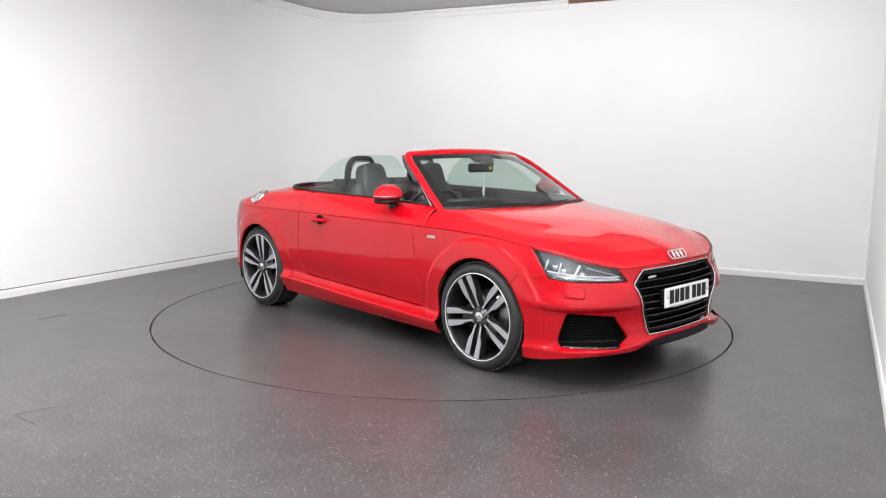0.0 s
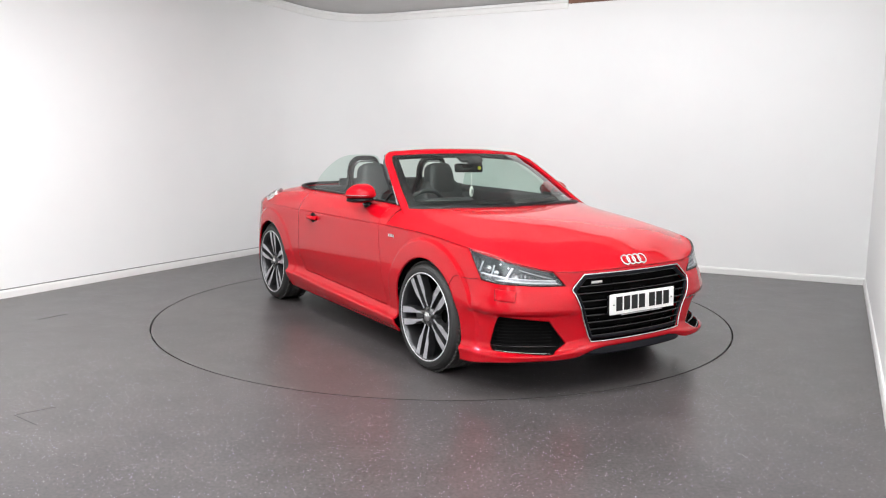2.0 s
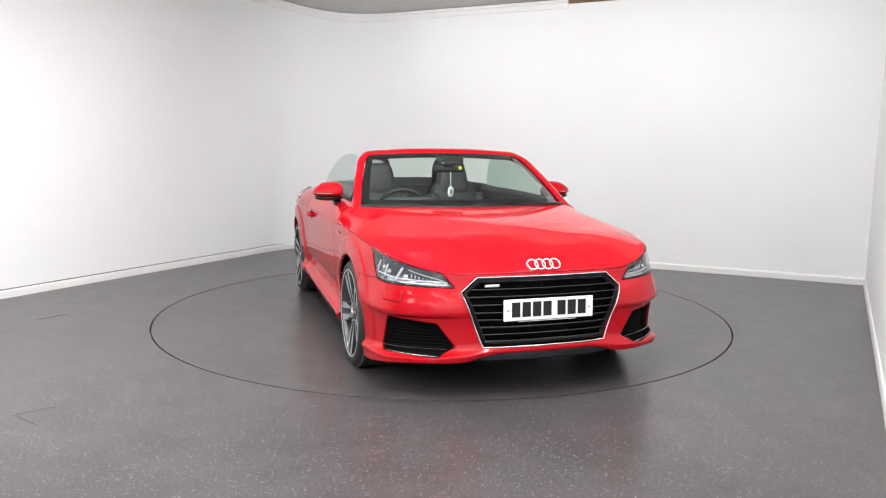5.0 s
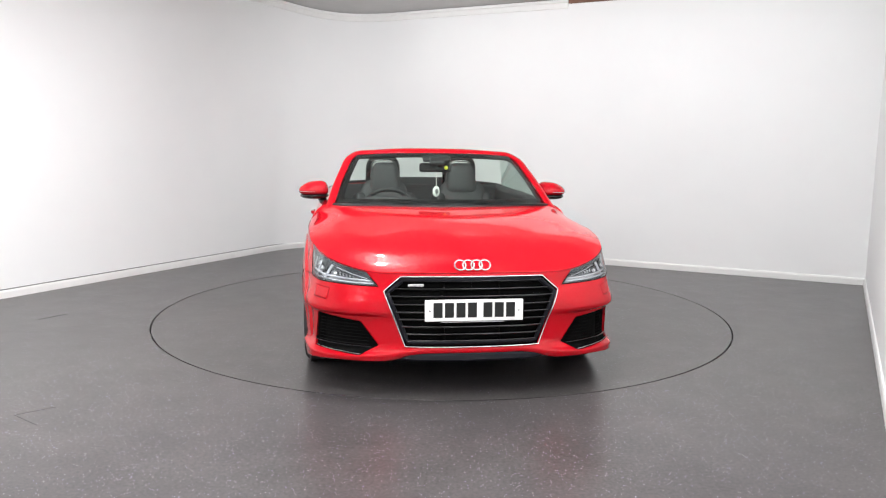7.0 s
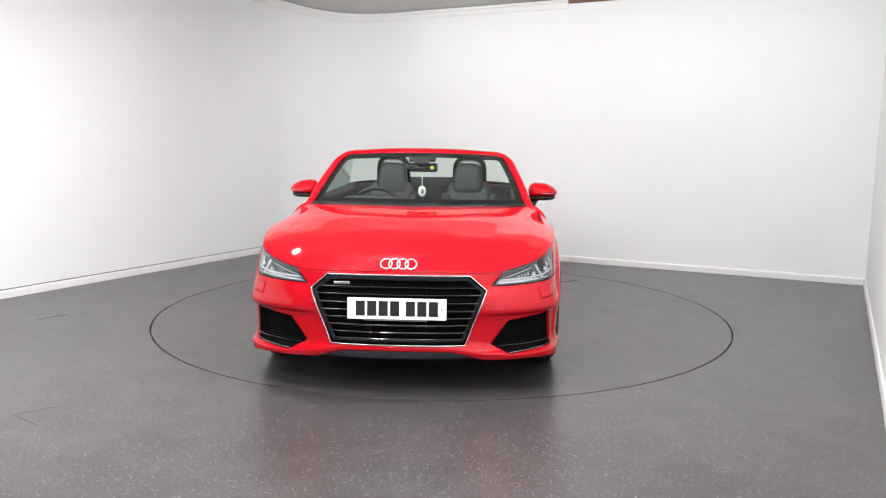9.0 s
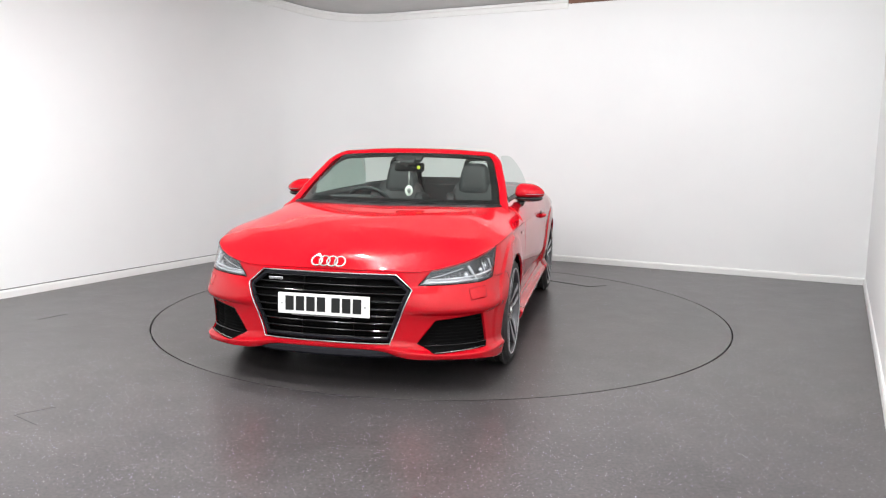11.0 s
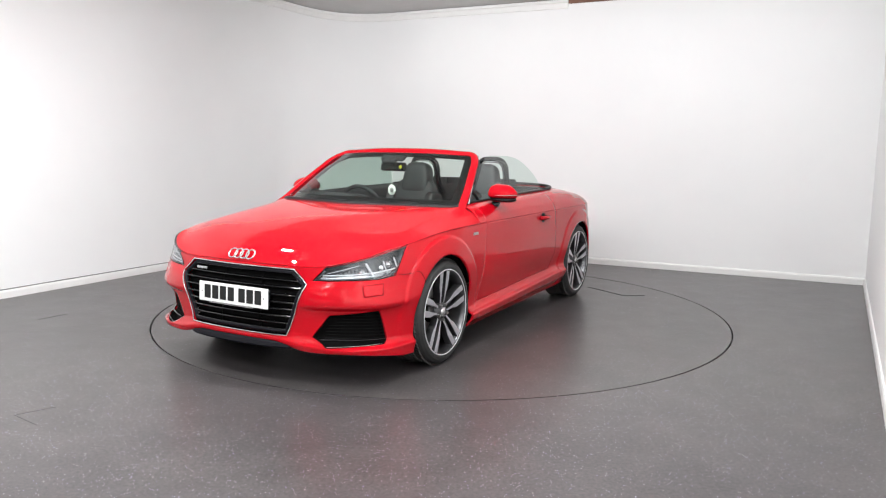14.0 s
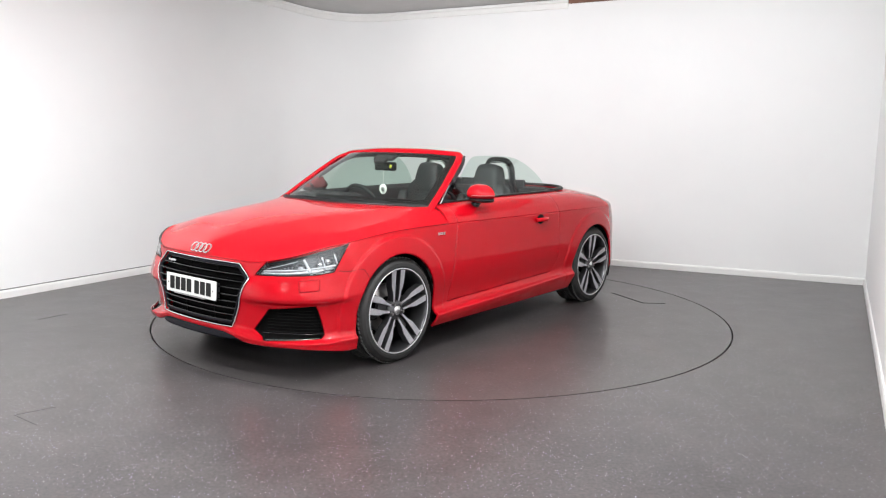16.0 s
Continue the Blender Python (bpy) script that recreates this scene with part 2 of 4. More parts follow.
def build_room():
    far = 0.6
    bm = bmesh.new()
    # Floor with a round opening for the turntable.
    ring = [bm.verts.new((2.268 * math.cos(a), 2.268 * math.sin(a), 0)) for a in np.linspace(0, 2 * math.pi, 181)[:-1]]
    cs = [room(-far, -far), room(ROOM_U + far, -far), room(ROOM_U + far, ROOM_W + far), room(-far, ROOM_W + far)]
    outer = []
    for q in ring:
        d = q.co.normalized()
        best = 99.0
        for i in range(4):
            a, b = cs[i], cs[(i + 1) % 4]
            e = b - a
            det = d.x * -e.y + d.y * e.x
            if abs(det) > 1e-9:
                k = (a.x * -e.y + a.y * e.x) / det
                if k > 0 and k < best:
                    best = k
        outer.append(bm.verts.new(d * best))
    low = [bm.verts.new((q.co.x, q.co.y, -0.06)) for q in ring]
    m = len(ring)
    for i in range(m):
        j = (i + 1) % m
        bm.faces.new((ring[i], outer[i], outer[j], ring[j]))
        bm.faces.new((low[i], ring[i], ring[j], low[j]))
    bm.faces.new(low)
    tagged(part("floor", bm, FLOOR, smooth=False), "dark grey speckled vinyl studio floor", "floor", kind="structure")
    # corner points of the walls
    A, B, C, D = room(0, 0), room(ROOM_U, 0), room(ROOM_U, ROOM_W), room(0, ROOM_W)
    # the left and the back wall are one skin, rounded where they meet
    skin = swept([(0.0, -0.02), (0.0, ROOM_H + 0.05), (-0.2, ROOM_H + 0.05), (-0.2, -0.02)], wall_line(ROOM_U + 0.2), True)
    tagged(part("wall_back", skin, WALL), "plain white painted studio wall with a rounded corner", "wall", kind="structure")
    bpy.data.objects["wall_back"].data.set_sharp_from_angle(angle=radians(40))
    wall_slab("wall_right", B, C, ROOM_H + 0.16, 0.2, UDIR)
    # unseen wall added to close the room, greyed to weaken reflections in the paint
    wall_slab("wall_front", D - UDIR * 0.2, C + UDIR * 0.2, ROOM_H + 0.16, 0.2, WDIR, DIM_END, "mid grey end wall of the studio")
    board = swept([(0.0, 0.001), (0.016, 0.001), (0.016, 0.055), (0.010, 0.070), (0.0, 0.072)], wall_line())
    tagged(part("baseboard", board, TRIM, smooth=False), "white painted skirting board along the wall", "skirting board", kind="structure")
    skirting(B, C, -UDIR)
    bm = bmesh.new()
    rows = []
    for w in list(np.linspace(-0.5, 0, 2)) + list(np.linspace(0.1, 1.0, 10)) + [ROOM_W + 0.5]:
        z = ROOM_H + 0.014 + climb(max(w, 0))
        rows.append([bm.verts.new(room(u, w, zz)) for u, zz in ((-0.5, z), (ROOM_U + 0.5, z), (ROOM_U + 0.5, ROOM_H + 0.3), (-0.5, ROOM_H + 0.3))])
    for q, r in zip(rows, rows[1:]):
        for j in range(4):
            bm.faces.new((q[j], q[(j + 1) % 4], r[(j + 1) % 4], r[j]))
    bm.faces.new(rows[0])
    bm.faces.new(rows[-1][::-1])
    tagged(part("ceiling", bm, CEILING, smooth=False), "pale grey plain ceiling", "ceiling", kind="structure")
    coving()
    bm = bmesh.new()
    box(bm, (ROOM_U - COVE_END, 0.03, 0.05), tuple(room((ROOM_U + COVE_END) / 2 + 0.01, 0.018, ROOM_H - 0.013)), (0, 0, ROOM_TURN), 0.003)
    tagged(part("wall_batten", bm, WOOD, smooth=False), "dark brown wooden batten along the top of the wall", "batten")
    for u, w in LAMPS:
        ob = new("ceiling_light")
        ob.matrix_basis = Matrix.Translation(room(u, w, ROOM_H + 0.112))
        tagged(ob, "small white ceiling spotlight on a short stem, switched on", "ceiling light", "ceiling spotlights")
        bm = bmesh.new()
        bmesh.ops.create_cone(bm, cap_ends=True, segments=24, radius1=0.09, radius2=0.10, depth=0.03)
        bmesh.ops.translate(bm, verts=bm.verts, vec=(0, 0, -0.015))
        part("housing", bm, TRIM, ob)
        part("stem", tube([(0, 0, -0.02), (0, 0, -0.16)], 0.008, 8), TRIM, ob)
        washer = w < 2
        down = not washer and LAMPS.index((u, w)) % 2 == 0
        la = bpy.data.lights.new("downlight", "AREA" if down or washer else "POINT")
        la.energy, la.color = (WALL_FILL if washer else LAMP_DOWN if down else LAMP_POWER), (0.985, 0.99, 1.0)
        if down or washer:
            la.shape, la.size = "DISK", (0.16 if washer else 0.06)
        else:
            la.shadow_soft_size = 0.03
        lo = new("downlight", la)
        at = room(u, w, ROOM_H + 0.112 - 0.24)
        # the row next to the back wall is added fill, turned to wash it
        lo.matrix_basis = look(at, at - WDIR * 1.0 + Vector((0, 0, -0.75))) if washer else Matrix.Translation(at)


# ---- the turntable ----
def build_turntable():
    ob = new("turntable")
    tagged(ob, "large round turntable of grey vinyl set flush in the floor", "turntable")
    bm = bmesh.new()
    r = bmesh.ops.create_cone(bm, cap_ends=True, segments=180, radius1=2.256, radius2=2.256, depth=0.05)
    bmesh.ops.translate(bm, verts=r["verts"], vec=(0, 0, -0.0255))
    part("disc", bm, DISC, ob, smooth=False)
    # cut lines of a hatch in the vinyl
    pts = [(-1.614, 0.732), (-1.377, 1.149), (-1.485, 1.305)]
    for (ax, ay), (bx, by), w in ((pts[0], pts[1], 0.010), (pts[1], pts[2], 0.006)):
        bm = bmesh.new()
        ang = math.degrees(math.atan2(by - ay, bx - ax))
        box(bm, (math.hypot(bx - ax, by - ay) + w, w, 0.003), ((ax + bx) / 2, (ay + by) / 2, 0.0006), (0, 0, ang))
        part("hatch_seam", bm, DARK, ob, "dark cut line in the vinyl", smooth=False)
    return ob


def build_floor_marks():
    """Short worn seams in the vinyl beside the turntable."""
    for ax, ay, bx, by, w in ((-3.07, -0.54, -2.95, -0.34, 0.007), (-2.11, -2.55, -1.93, -2.68, 0.0022), (-2.11, -2.55, -1.97, -2.43, 0.0022)):
        bm = bmesh.new()
        ang = math.degrees(math.atan2(by - ay, bx - ax))
        box(bm, (math.hypot(bx - ax, by - ay), w, 0.002), ((ax + bx) / 2, (ay + by) / 2, 0.0004), (0, 0, ang))
        tagged(part("floor_seam", bm, SEAM, smooth=False), "thin dark worn seam in the vinyl floor", "floor seam", kind="structure")


# ---- the car: x forward, y to its left, origin on the ground midway between the axles ----
AXLE, HUB_Z = 1.2525, 0.327
OUTLINE = [(2.112, 0.0), (2.100, 0.25), (2.066, 0.47), (1.985, 0.692), (1.872, 0.828), (1.63, 0.897), (1.25, 0.912), (0.80, 0.907),
           (0.0, 0.905), (-0.80, 0.902), (-1.25, 0.905), (-1.60, 0.87), (-1.85, 0.76), (-1.98, 0.54), (-2.03, 0.25), (-2.04, 0.0)]
# Heights and outward shifts of the lower skin, station by station along the outline.
Z_LOW = [0.250, 0.250, 0.208, 0.203, 0.190, 0.154, 0.155, 0.155, 0.16, 0.17, 0.18, 0.20, 0.23, 0.26, 0.28, 0.28]
O_LOW = [-0.01, -0.01, 0.012, 0.018, 0.014, 0.0, -0.02, -0.035, -0.04, -0.04, -0.03, -0.03, -0.03, -0.03, -0.03, -0.03]
Z_BLADE = [0.272, 0.271, 0.240, 0.226, 0.222, 0.220, 0.235, 0.240, 0.264, 0.292, 0.30, 0.30, 0.30, 0.30, 0.30, 0.30]
O_BLADE = [0.012, 0.014, 0.020, 0.024, 0.018, 0.01, 0.012, 0.014, 0.014, 0.010, 0.0, 0.0, 0.0, 0.0, 0.0, 0.0]
O_TUCK = [0.0, 0.0, -0.016, -0.028, -0.026, -0.02, -0.02, -0.040, -0.040, -0.030, 0.0, 0.0, 0.0, 0.0, 0.0, 0.0]
Z_TOP = [0.672, 0.672, 0.670, 0.703, 0.742, 0.782, 0.824, 0.832, 0.828, 0.826, 0.826, 0.826, 0.82, 0.81, 0.80, 0.80]
O_TOP = [-0.052, -0.050, -0.042, -0.050, -0.060, -0.046, -0.018, -0.006, -0.004, -0.004, -0.004, -0.01, -0.03, -0.04, -0.05, -0.05]


class Skin:
    """The side skin of one half of the body on a regular grid."""

    def __init__(self):
        p = np.array(OUTLINE)
        d = np.r_[0, np.cumsum(np.linalg.norm(np.diff(p, axis=0), axis=1))]
        self.n = 640
        t = np.linspace(0, d[-1], self.n)
        # open spline with a level start and end across the middle plane
        ext = np.vstack([p[1] * [1, -1], p, p[-2] * [1, -1]])
        de = np.r_[-d[1], d, 2 * d[-1] - d[-2]]
        self.xy = np.stack([self.smooth(t, de, ext[:, k]) for k in (0, 1)], 1)
        self.xy[0, 1] = self.xy[-1, 1] = 0
        tan = np.gradient(self.xy, t, axis=0)
        tan /= np.linalg.norm(tan, axis=1)[:, None]
        self.nrm = np.stack([-tan[:, 1], tan[:, 0]], 1)
        if self.nrm[self.n // 2, 1] < 0:
            self.nrm *= -1
        self.t, self.d = t, d
        self.low = self.lower()
        self.up = self.upper()

    @staticmethod
    def smooth(t, xs, ys):
        m = np.gradient(ys, xs)
        i = np.clip(np.searchsorted(xs, t, side="right") - 1, 0, len(xs) - 2)
        h = xs[i + 1] - xs[i]
        q = (t - xs[i]) / h
        return ((1 + 2 * q) * (1 - q) ** 2 * ys[i] + q * (1 - q) ** 2 * h * m[i] + q * q * (3 - 2 * q) * ys[i + 1] + q * q * (q - 1) * h * m[i + 1])

    def key(self, row):
        return hermite(self.t, self.d, row)

    def flare(self, P):
        """The raised flat rings round both wheel arches."""
        out = np.zeros(P.shape[:-1])
        for cx in (AXLE, -AXLE):
            r = np.hypot(P[..., 0] - cx, P[..., 2] - HUB_Z)
            k = step((0.478 - r) / 0.018) * step((P[..., 2] - 0.17) / 0.16)
            out += k * (0.010 + 0.05 * np.clip(0.478 - r, 0, 0.13))
        return out

    def sheet(self, rows, m):
        """rows: (height, shift) pairs of per-station arrays, from below to above."""
        Z = np.stack([r[0] for r in rows], 1)
        O = np.stack([r[1] for r in rows], 1)
        s = np.concatenate([np.zeros((self.n, 1)), np.cumsum(np.hypot(np.diff(Z, axis=1), np.diff(O, axis=1)), axis=1)], 1)
        P = np.empty((self.n, m, 3))
        for i in range(self.n):
            v = np.linspace(0, s[i, -1], m)
            z, o = hermite(v, s[i], Z[i]), hermite(v, s[i], O[i])
            P[i, :, :2] = self.xy[i] + self.nrm[i] * o[:, None]
            P[i, :, 2] = z
        f = self.flare(P)
        P[..., :2] += self.nrm[:, None, :] * f[..., None]
        P[0, :, 1] = P[-1, :, 1] = 0
        return P

    def lower(self):
        k = self.key
        zl, zb, zt = k(Z_LOW), k(Z_BLADE), k(Z_TOP)
        ol, ob, ot = k(O_LOW), k(O_BLADE), k(O_TUCK)
        oT = k(O_TOP)
        front = step((self.xy[:, 0] - 1.3) / 0.5)
        ledge = 0.50 - 0.035 * front
        shelf = front * step((np.abs(self.xy[:, 1]) - 0.42) / 0.14) * step((self.xy[:, 0] - 1.62) / 0.12)
        rows = [(zl, ol), (zb - 0.018, ob - 0.004), (zb, ob), (zb + 0.022, ot * 0.6 + ob * 0.4), (zb + 0.060, ot),
                (ledge - 0.028, ot * 0.22 - 0.010 * shelf), (ledge - 0.006, ot * 0.14 + 0.004 * front + 0.008 * shelf), (ledge + 0.008, ot * 0.10 + 0.006 * front + 0.010 * shelf), (ledge + 0.09, oT * 0.15 * front),
                (zt - 0.075, oT * (0.42 + 0.25 * front)), (zt, oT)]
        return self.sheet(rows, 84)

    def upper(self):
        """From the shoulder line up to the belt."""
        x = self.xy[:, 0]
        k = self.key
        zt, oT = k(Z_TOP), k(O_TOP)
        belt = np.interp(x, [-2.04, -1.85, -1.5, -1.2, -0.8, 0.0, 0.8], [0.82, 0.865, 0.932, 0.966, 0.985, 0.975, 0.952])
        ins = np.interp(x, [-2.04, -1.7, -1.2, -0.8, 0.0, 0.55, 0.8], [-0.12, -0.17, -0.16, -0.150, -0.150, -0.150, -0.150])
        rows = [(zt + 0.003, oT - 0.001), (zt + (belt - zt) * 0.45, oT * 0.3 + ins * 0.22), (zt + (belt - zt) * 0.80, ins * 0.55), (belt, ins)]
        return self.sheet(rows, 26)


def poly_sdf(x, y, pts):
    """Signed distance to a polygon, negative inside."""
    d = np.full(x.shape, 1e9)
    inside = np.zeros(x.shape, bool)
    n = len(pts)
    for i in range(n):
        (ax, ay), (bx, by) = pts[i], pts[(i + 1) % n]
        ex, ey = bx - ax, by - ay
        k = np.clip(((x - ax) * ex + (y - ay) * ey) / (ex * ex + ey * ey), 0, 1)
        d = np.minimum(d, np.hypot(x - ax - k * ex, y - ay - k * ey))
        cross = ((ay > y) != (by > y)) & (x < (bx - ax) * (y - ay) / (by - ay + 1e-12) + ax)
        inside ^= cross
    return np.where(inside, -d, d)


class Patch:
    """A sheet of quads that can be cut along lines given as signed distances."""

    def __init__(self, P=None):
        if P is None:
            return
        n, m = P.shape[:2]
        self.P = P.reshape(-1, 3).copy()
        du, dv = np.gradient(P, axis=(0, 1))
        self.du, self.dv = du.reshape(-1, 3), dv.reshape(-1, 3)
        i, j = np.meshgrid(np.arange(n - 1), np.arange(m - 1), indexing="ij")
        a = (i * m + j).ravel()
        self.F = np.stack([a, a + m, a + m + 1, a + 1], 1)
        nn = np.cross(self.du, self.dv)
        self.N = nn / (np.linalg.norm(nn, axis=1)[:, None] + 1e-12)
        k = np.argmax(np.abs(self.P[:, 1]))
        if self.N[k, 1] < 0:
            self.N *= -1

    def clone(self):
        q = Patch()
        q.P, q.du, q.dv, q.F, q.N = self.P.copy(), self.du.copy(), self.dv.copy(), self.F.copy(), self.N.copy()
        return q

    def cut(self, sdf, keep_inside=False):
        """Takes out what is inside (or outside) and draws the rim onto the line."""
        val = sdf(self.P) * (-1 if keep_inside else 1)
        cen = val[self.F].mean(1)
        gone = self.F[cen < 0]
        kept = self.F[cen >= 0]
        rim = np.intersect1d(np.unique(gone), np.unique(kept))
        self.F = kept
        if len(rim):
            P0 = self.P[rim]
            for _ in range(3):
                f0 = sdf(P0)
                e = 0.3
                fu = (sdf(P0 + e * self.du[rim]) - f0) / e
                fv = (sdf(P0 + e * self.dv[rim]) - f0) / e
                g = fu ** 2 + fv ** 2 + 1e-9
                su, sv = np.clip(-f0 * fu / g, -1, 1), np.clip(-f0 * fv / g, -1, 1)
                P0 = P0 + su[:, None] * self.du[rim] + sv[:, None] * self.dv[rim]
            self.P[rim] = P0
        return self

    def shift(self, d):
        self.P = self.P + self.N * d
        return self

    def packed(self):
        used = np.unique(self.F)
        back = np.full(len(self.P), -1)
        back[used] = np.arange(len(used))
        return self.P[used], back[self.F], self.N[used]

    def rim_edges(self, F):
        e = np.concatenate([F[:, [0, 1]], F[:, [1, 2]], F[:, [2, 3]], F[:, [3, 0]]])
        keyed = np.sort(e, axis=1)
        _, first, count = np.unique(keyed, axis=0, return_index=True, return_counts=True)
        return e[first[count == 1]]


def both(name, patch, mat, parent, label="", thick=0.0, halves=True):
    """The patch and its mirror image as one mesh; thick gives the rim a fold inwards."""
    V, F, N = patch.packed()
    if thick:
        rim = patch.rim_edges(F)
        n = len(V)
        V = np.vstack([V, V - N * thick])
        F = np.vstack([F, np.stack([rim[:, 1], rim[:, 0], rim[:, 0] + n, rim[:, 1] + n], 1)])
    n = len(V)
    mid = np.abs(V[:, 1]) < 1e-6
    other = np.where(mid, np.arange(n), n + np.cumsum(~mid) - 1)
    M = V[~mid] * [1, -1, 1]
    return raw(name, np.vstack([V, M]), np.vstack([F, other[F[:, ::-1]]]), mat, parent, label)


def one(name, patch, mat, parent, side=1, label="", thick=0.0, inner=False):
    """One half alone: side 1 is the car's left, -1 its right. inner: a pan with walls as deep as thick."""
    V, F, N = patch.packed()
    if thick:
        rim = patch.rim_edges(F)
        n = len(V)
        V = np.vstack([V, V - N * thick])
        if inner:
            F = F + n
            rim = rim[:, ::-1]
            F = np.vstack([F, np.stack([rim[:, 1], rim[:, 0], rim[:, 0] + n, rim[:, 1] + n], 1)])
        else:
            F = np.vstack([F, np.stack([rim[:, 1], rim[:, 0], rim[:, 0] + n, rim[:, 1] + n], 1)])
    if side < 0:
        V = V * [1, -1, 1]
        F = F[:, ::-1]
    return raw(name, V, F, mat, parent, label)


def coons(front, back, left, right, nu, nv, rise=None):
    """A patch between four lines: left/right run along u, front (u=0) and back (u=1) run along v from left to right."""
    L, R = spline(left, nu), spline(right, nu)
    A, B = spline(front, nv), spline(back, nv)
    u = np.linspace(0, 1, nu)[:, None, None]
    v = np.linspace(0, 1, nv)[None, :, None]
    f = v if rise is None else rise(v)
    def mix(v):
        return (1 - v) * L[:, None] + v * R[:, None] + (1 - u) * A[None] + u * B[None] - ((1 - u) * (1 - v) * A[0] + (1 - u) * v * A[-1] + u * (1 - v) * B[0] + u * v * B[-1])
    P = mix(v)
    if rise is not None:
        lin = (1 - v) * L[:, None] + v * R[:, None]
        cur = (1 - f) * L[:, None] + f * R[:, None]
        P[..., 2] += (cur - lin)[..., 2] * np.sin(np.pi * np.clip(u[..., 0], 0, 1) ** 0.6) ** 0.7
    return P


def plate(P, n, m):
    """The patch drawn as a thin bent plate between its four edge lines and even across its last column, at n by m points."""
    a, b = P.shape[:2]
    at = lambda i, j: i * b + (j if j < b else 2 * (b - 1) - j)
    rows = []
    for i in range(a):
        for j in range(b):
            if 0 < i < a - 1:
                rows.append({at(i - 1, j): 1.0, at(i, j): -2.0, at(i + 1, j): 1.0})
            if j > 0:
                near = {at(i, j): -2.0, at(i, j - 1): 1.0}
                near[at(i, j + 1)] = near.get(at(i, j + 1), 0.0) + 1.0
                rows.append(near)
            if i < a - 1 and j < b - 1:
                rows.append({at(i, j): 1.41, at(i + 1, j): -1.41, at(i, j + 1): -1.41, at(i + 1, j + 1): 1.41})
    A = np.zeros((len(rows), a * b))
    for k, r in enumerate(rows):
        for c, val in r.items():
            A[k, c] = val
    rim = [i * b + j for i in range(a) for j in range(b) if i in (0, a - 1) or j in (0, b - 1)]
    free = np.setdiff1d(np.arange(a * b), rim)
    Q = P.reshape(-1, 3).copy()
    for c in (0, 2):
        Q[free, c] = np.linalg.solve(A[:, free].T @ A[:, free], -A[:, free].T @ (A[:, rim] @ Q[rim, c]))
    Q = Q.reshape(a, b, 3)
    i, j, u, v = np.arange(a), np.arange(b), np.linspace(0, a - 1, n), np.linspace(0, b - 1, m)
    R = np.stack([np.stack([Skin.smooth(u, i, Q[:, k, c]) for k in range(b)], 1) for c in range(3)], 2)
    return np.stack([np.stack([Skin.smooth(v, j, R[k, :, c]) for k in range(n)], 0) for c in range(3)], 2)


# Outlines cut into the nose, as (y, z); the headlight's as (run, z).
GRILLE = [(-0.6, 0.655), (0.385, 0.657), (0.474, 0.580), (0.362, 0.288), (-0.6, 0.288)]
FOG = [(0.500, 0.286), (0.595, 0.412), (0.822, 0.438), (0.840, 0.246), (0.60, 0.236)]
LIGHT = [(-0.045, 0.82), (-0.012, 0.772), (0.078, 0.624), (0.20, 0.612), (0.525, 0.602), (0.44, 0.70), (0.40, 0.82)]
LIGHT_FROM, LIGHT_WAY = np.array([1.63, 0.845]), np.array([0.7635, -0.6458])
DOOR = [(0.665, 1.2), (0.665, 0.83), (0.70, 0.55), (0.735, 0.300), (-0.60, 0.342), (-0.668, 0.47), (-0.66, 0.83), (-0.60, 1.2)]


def sdf_arch(P):
    up = np.maximum(P[:, 2] - HUB_Z, 0)
    return np.hypot(np.abs(P[:, 0]) - AXLE, up) - 0.357


def sdf_grille(P):
    return np.where(P[:, 0] > 1.5, poly_sdf(P[:, 1], P[:, 2], GRILLE), 1.0)


def sdf_fog(P):
    return np.where(P[:, 0] > 1.5, poly_sdf(P[:, 1], P[:, 2], FOG), 1.0)


def sdf_light(P):
    run = (P[:, :2] - LIGHT_FROM) @ LIGHT_WAY
    return np.where(P[:, 0] > 1.5, poly_sdf(run, P[:, 2], LIGHT), 1.0)


def sdf_door(P):
    return poly_sdf(P[:, 0], P[:, 2], DOOR)


SKIN = Skin()


def light_spot(run, z, depth=0.0):
    """A place on the headlight's surface and the way out of it."""
    P = SKIN.low[:200].reshape(-1, 3)
    q = Patch(SKIN.low[:200])
    r = (P[:, :2] - LIGHT_FROM) @ LIGHT_WAY
    d = (r - run) ** 2 + (P[:, 2] - z) ** 2
    k = np.argsort(d)[:8]
    w = 1 / (d[k] + 4e-6)
    w = (w / w.sum())[:, None]
    n = Vector((q.N[k] * w).sum(0)).normalized()
    at = (P[k] * w).sum(0)
    at[:2] += LIGHT_WAY * (run - (at[:2] - LIGHT_FROM) @ LIGHT_WAY)
    at[2] = min(z, P[:, 2].max())
    return Vector(at) - n * depth, n


def side_spot(x, z, out=0.0):
    """A place on the lower skin of the left side."""
    P = SKIN.low[60:].reshape(-1, 3)
    k = np.argsort((P[:, 0] - x) ** 2 + (P[:, 2] - z) ** 2)[:4]
    return Vector((x, float(P[k, 1].mean()) + out, z))


def nose_x(y, z):
    """How far forward the nose stands at a width and height."""
    P = SKIN.low[:170].reshape(-1, 3)
    d = (P[:, 1] - abs(y)) ** 2 + (P[:, 2] - z) ** 2
    k = np.argsort(d)[:4]
    w = 1 / (d[k] + 1e-7)
    return float((P[k, 0] * w).sum() / w.sum())


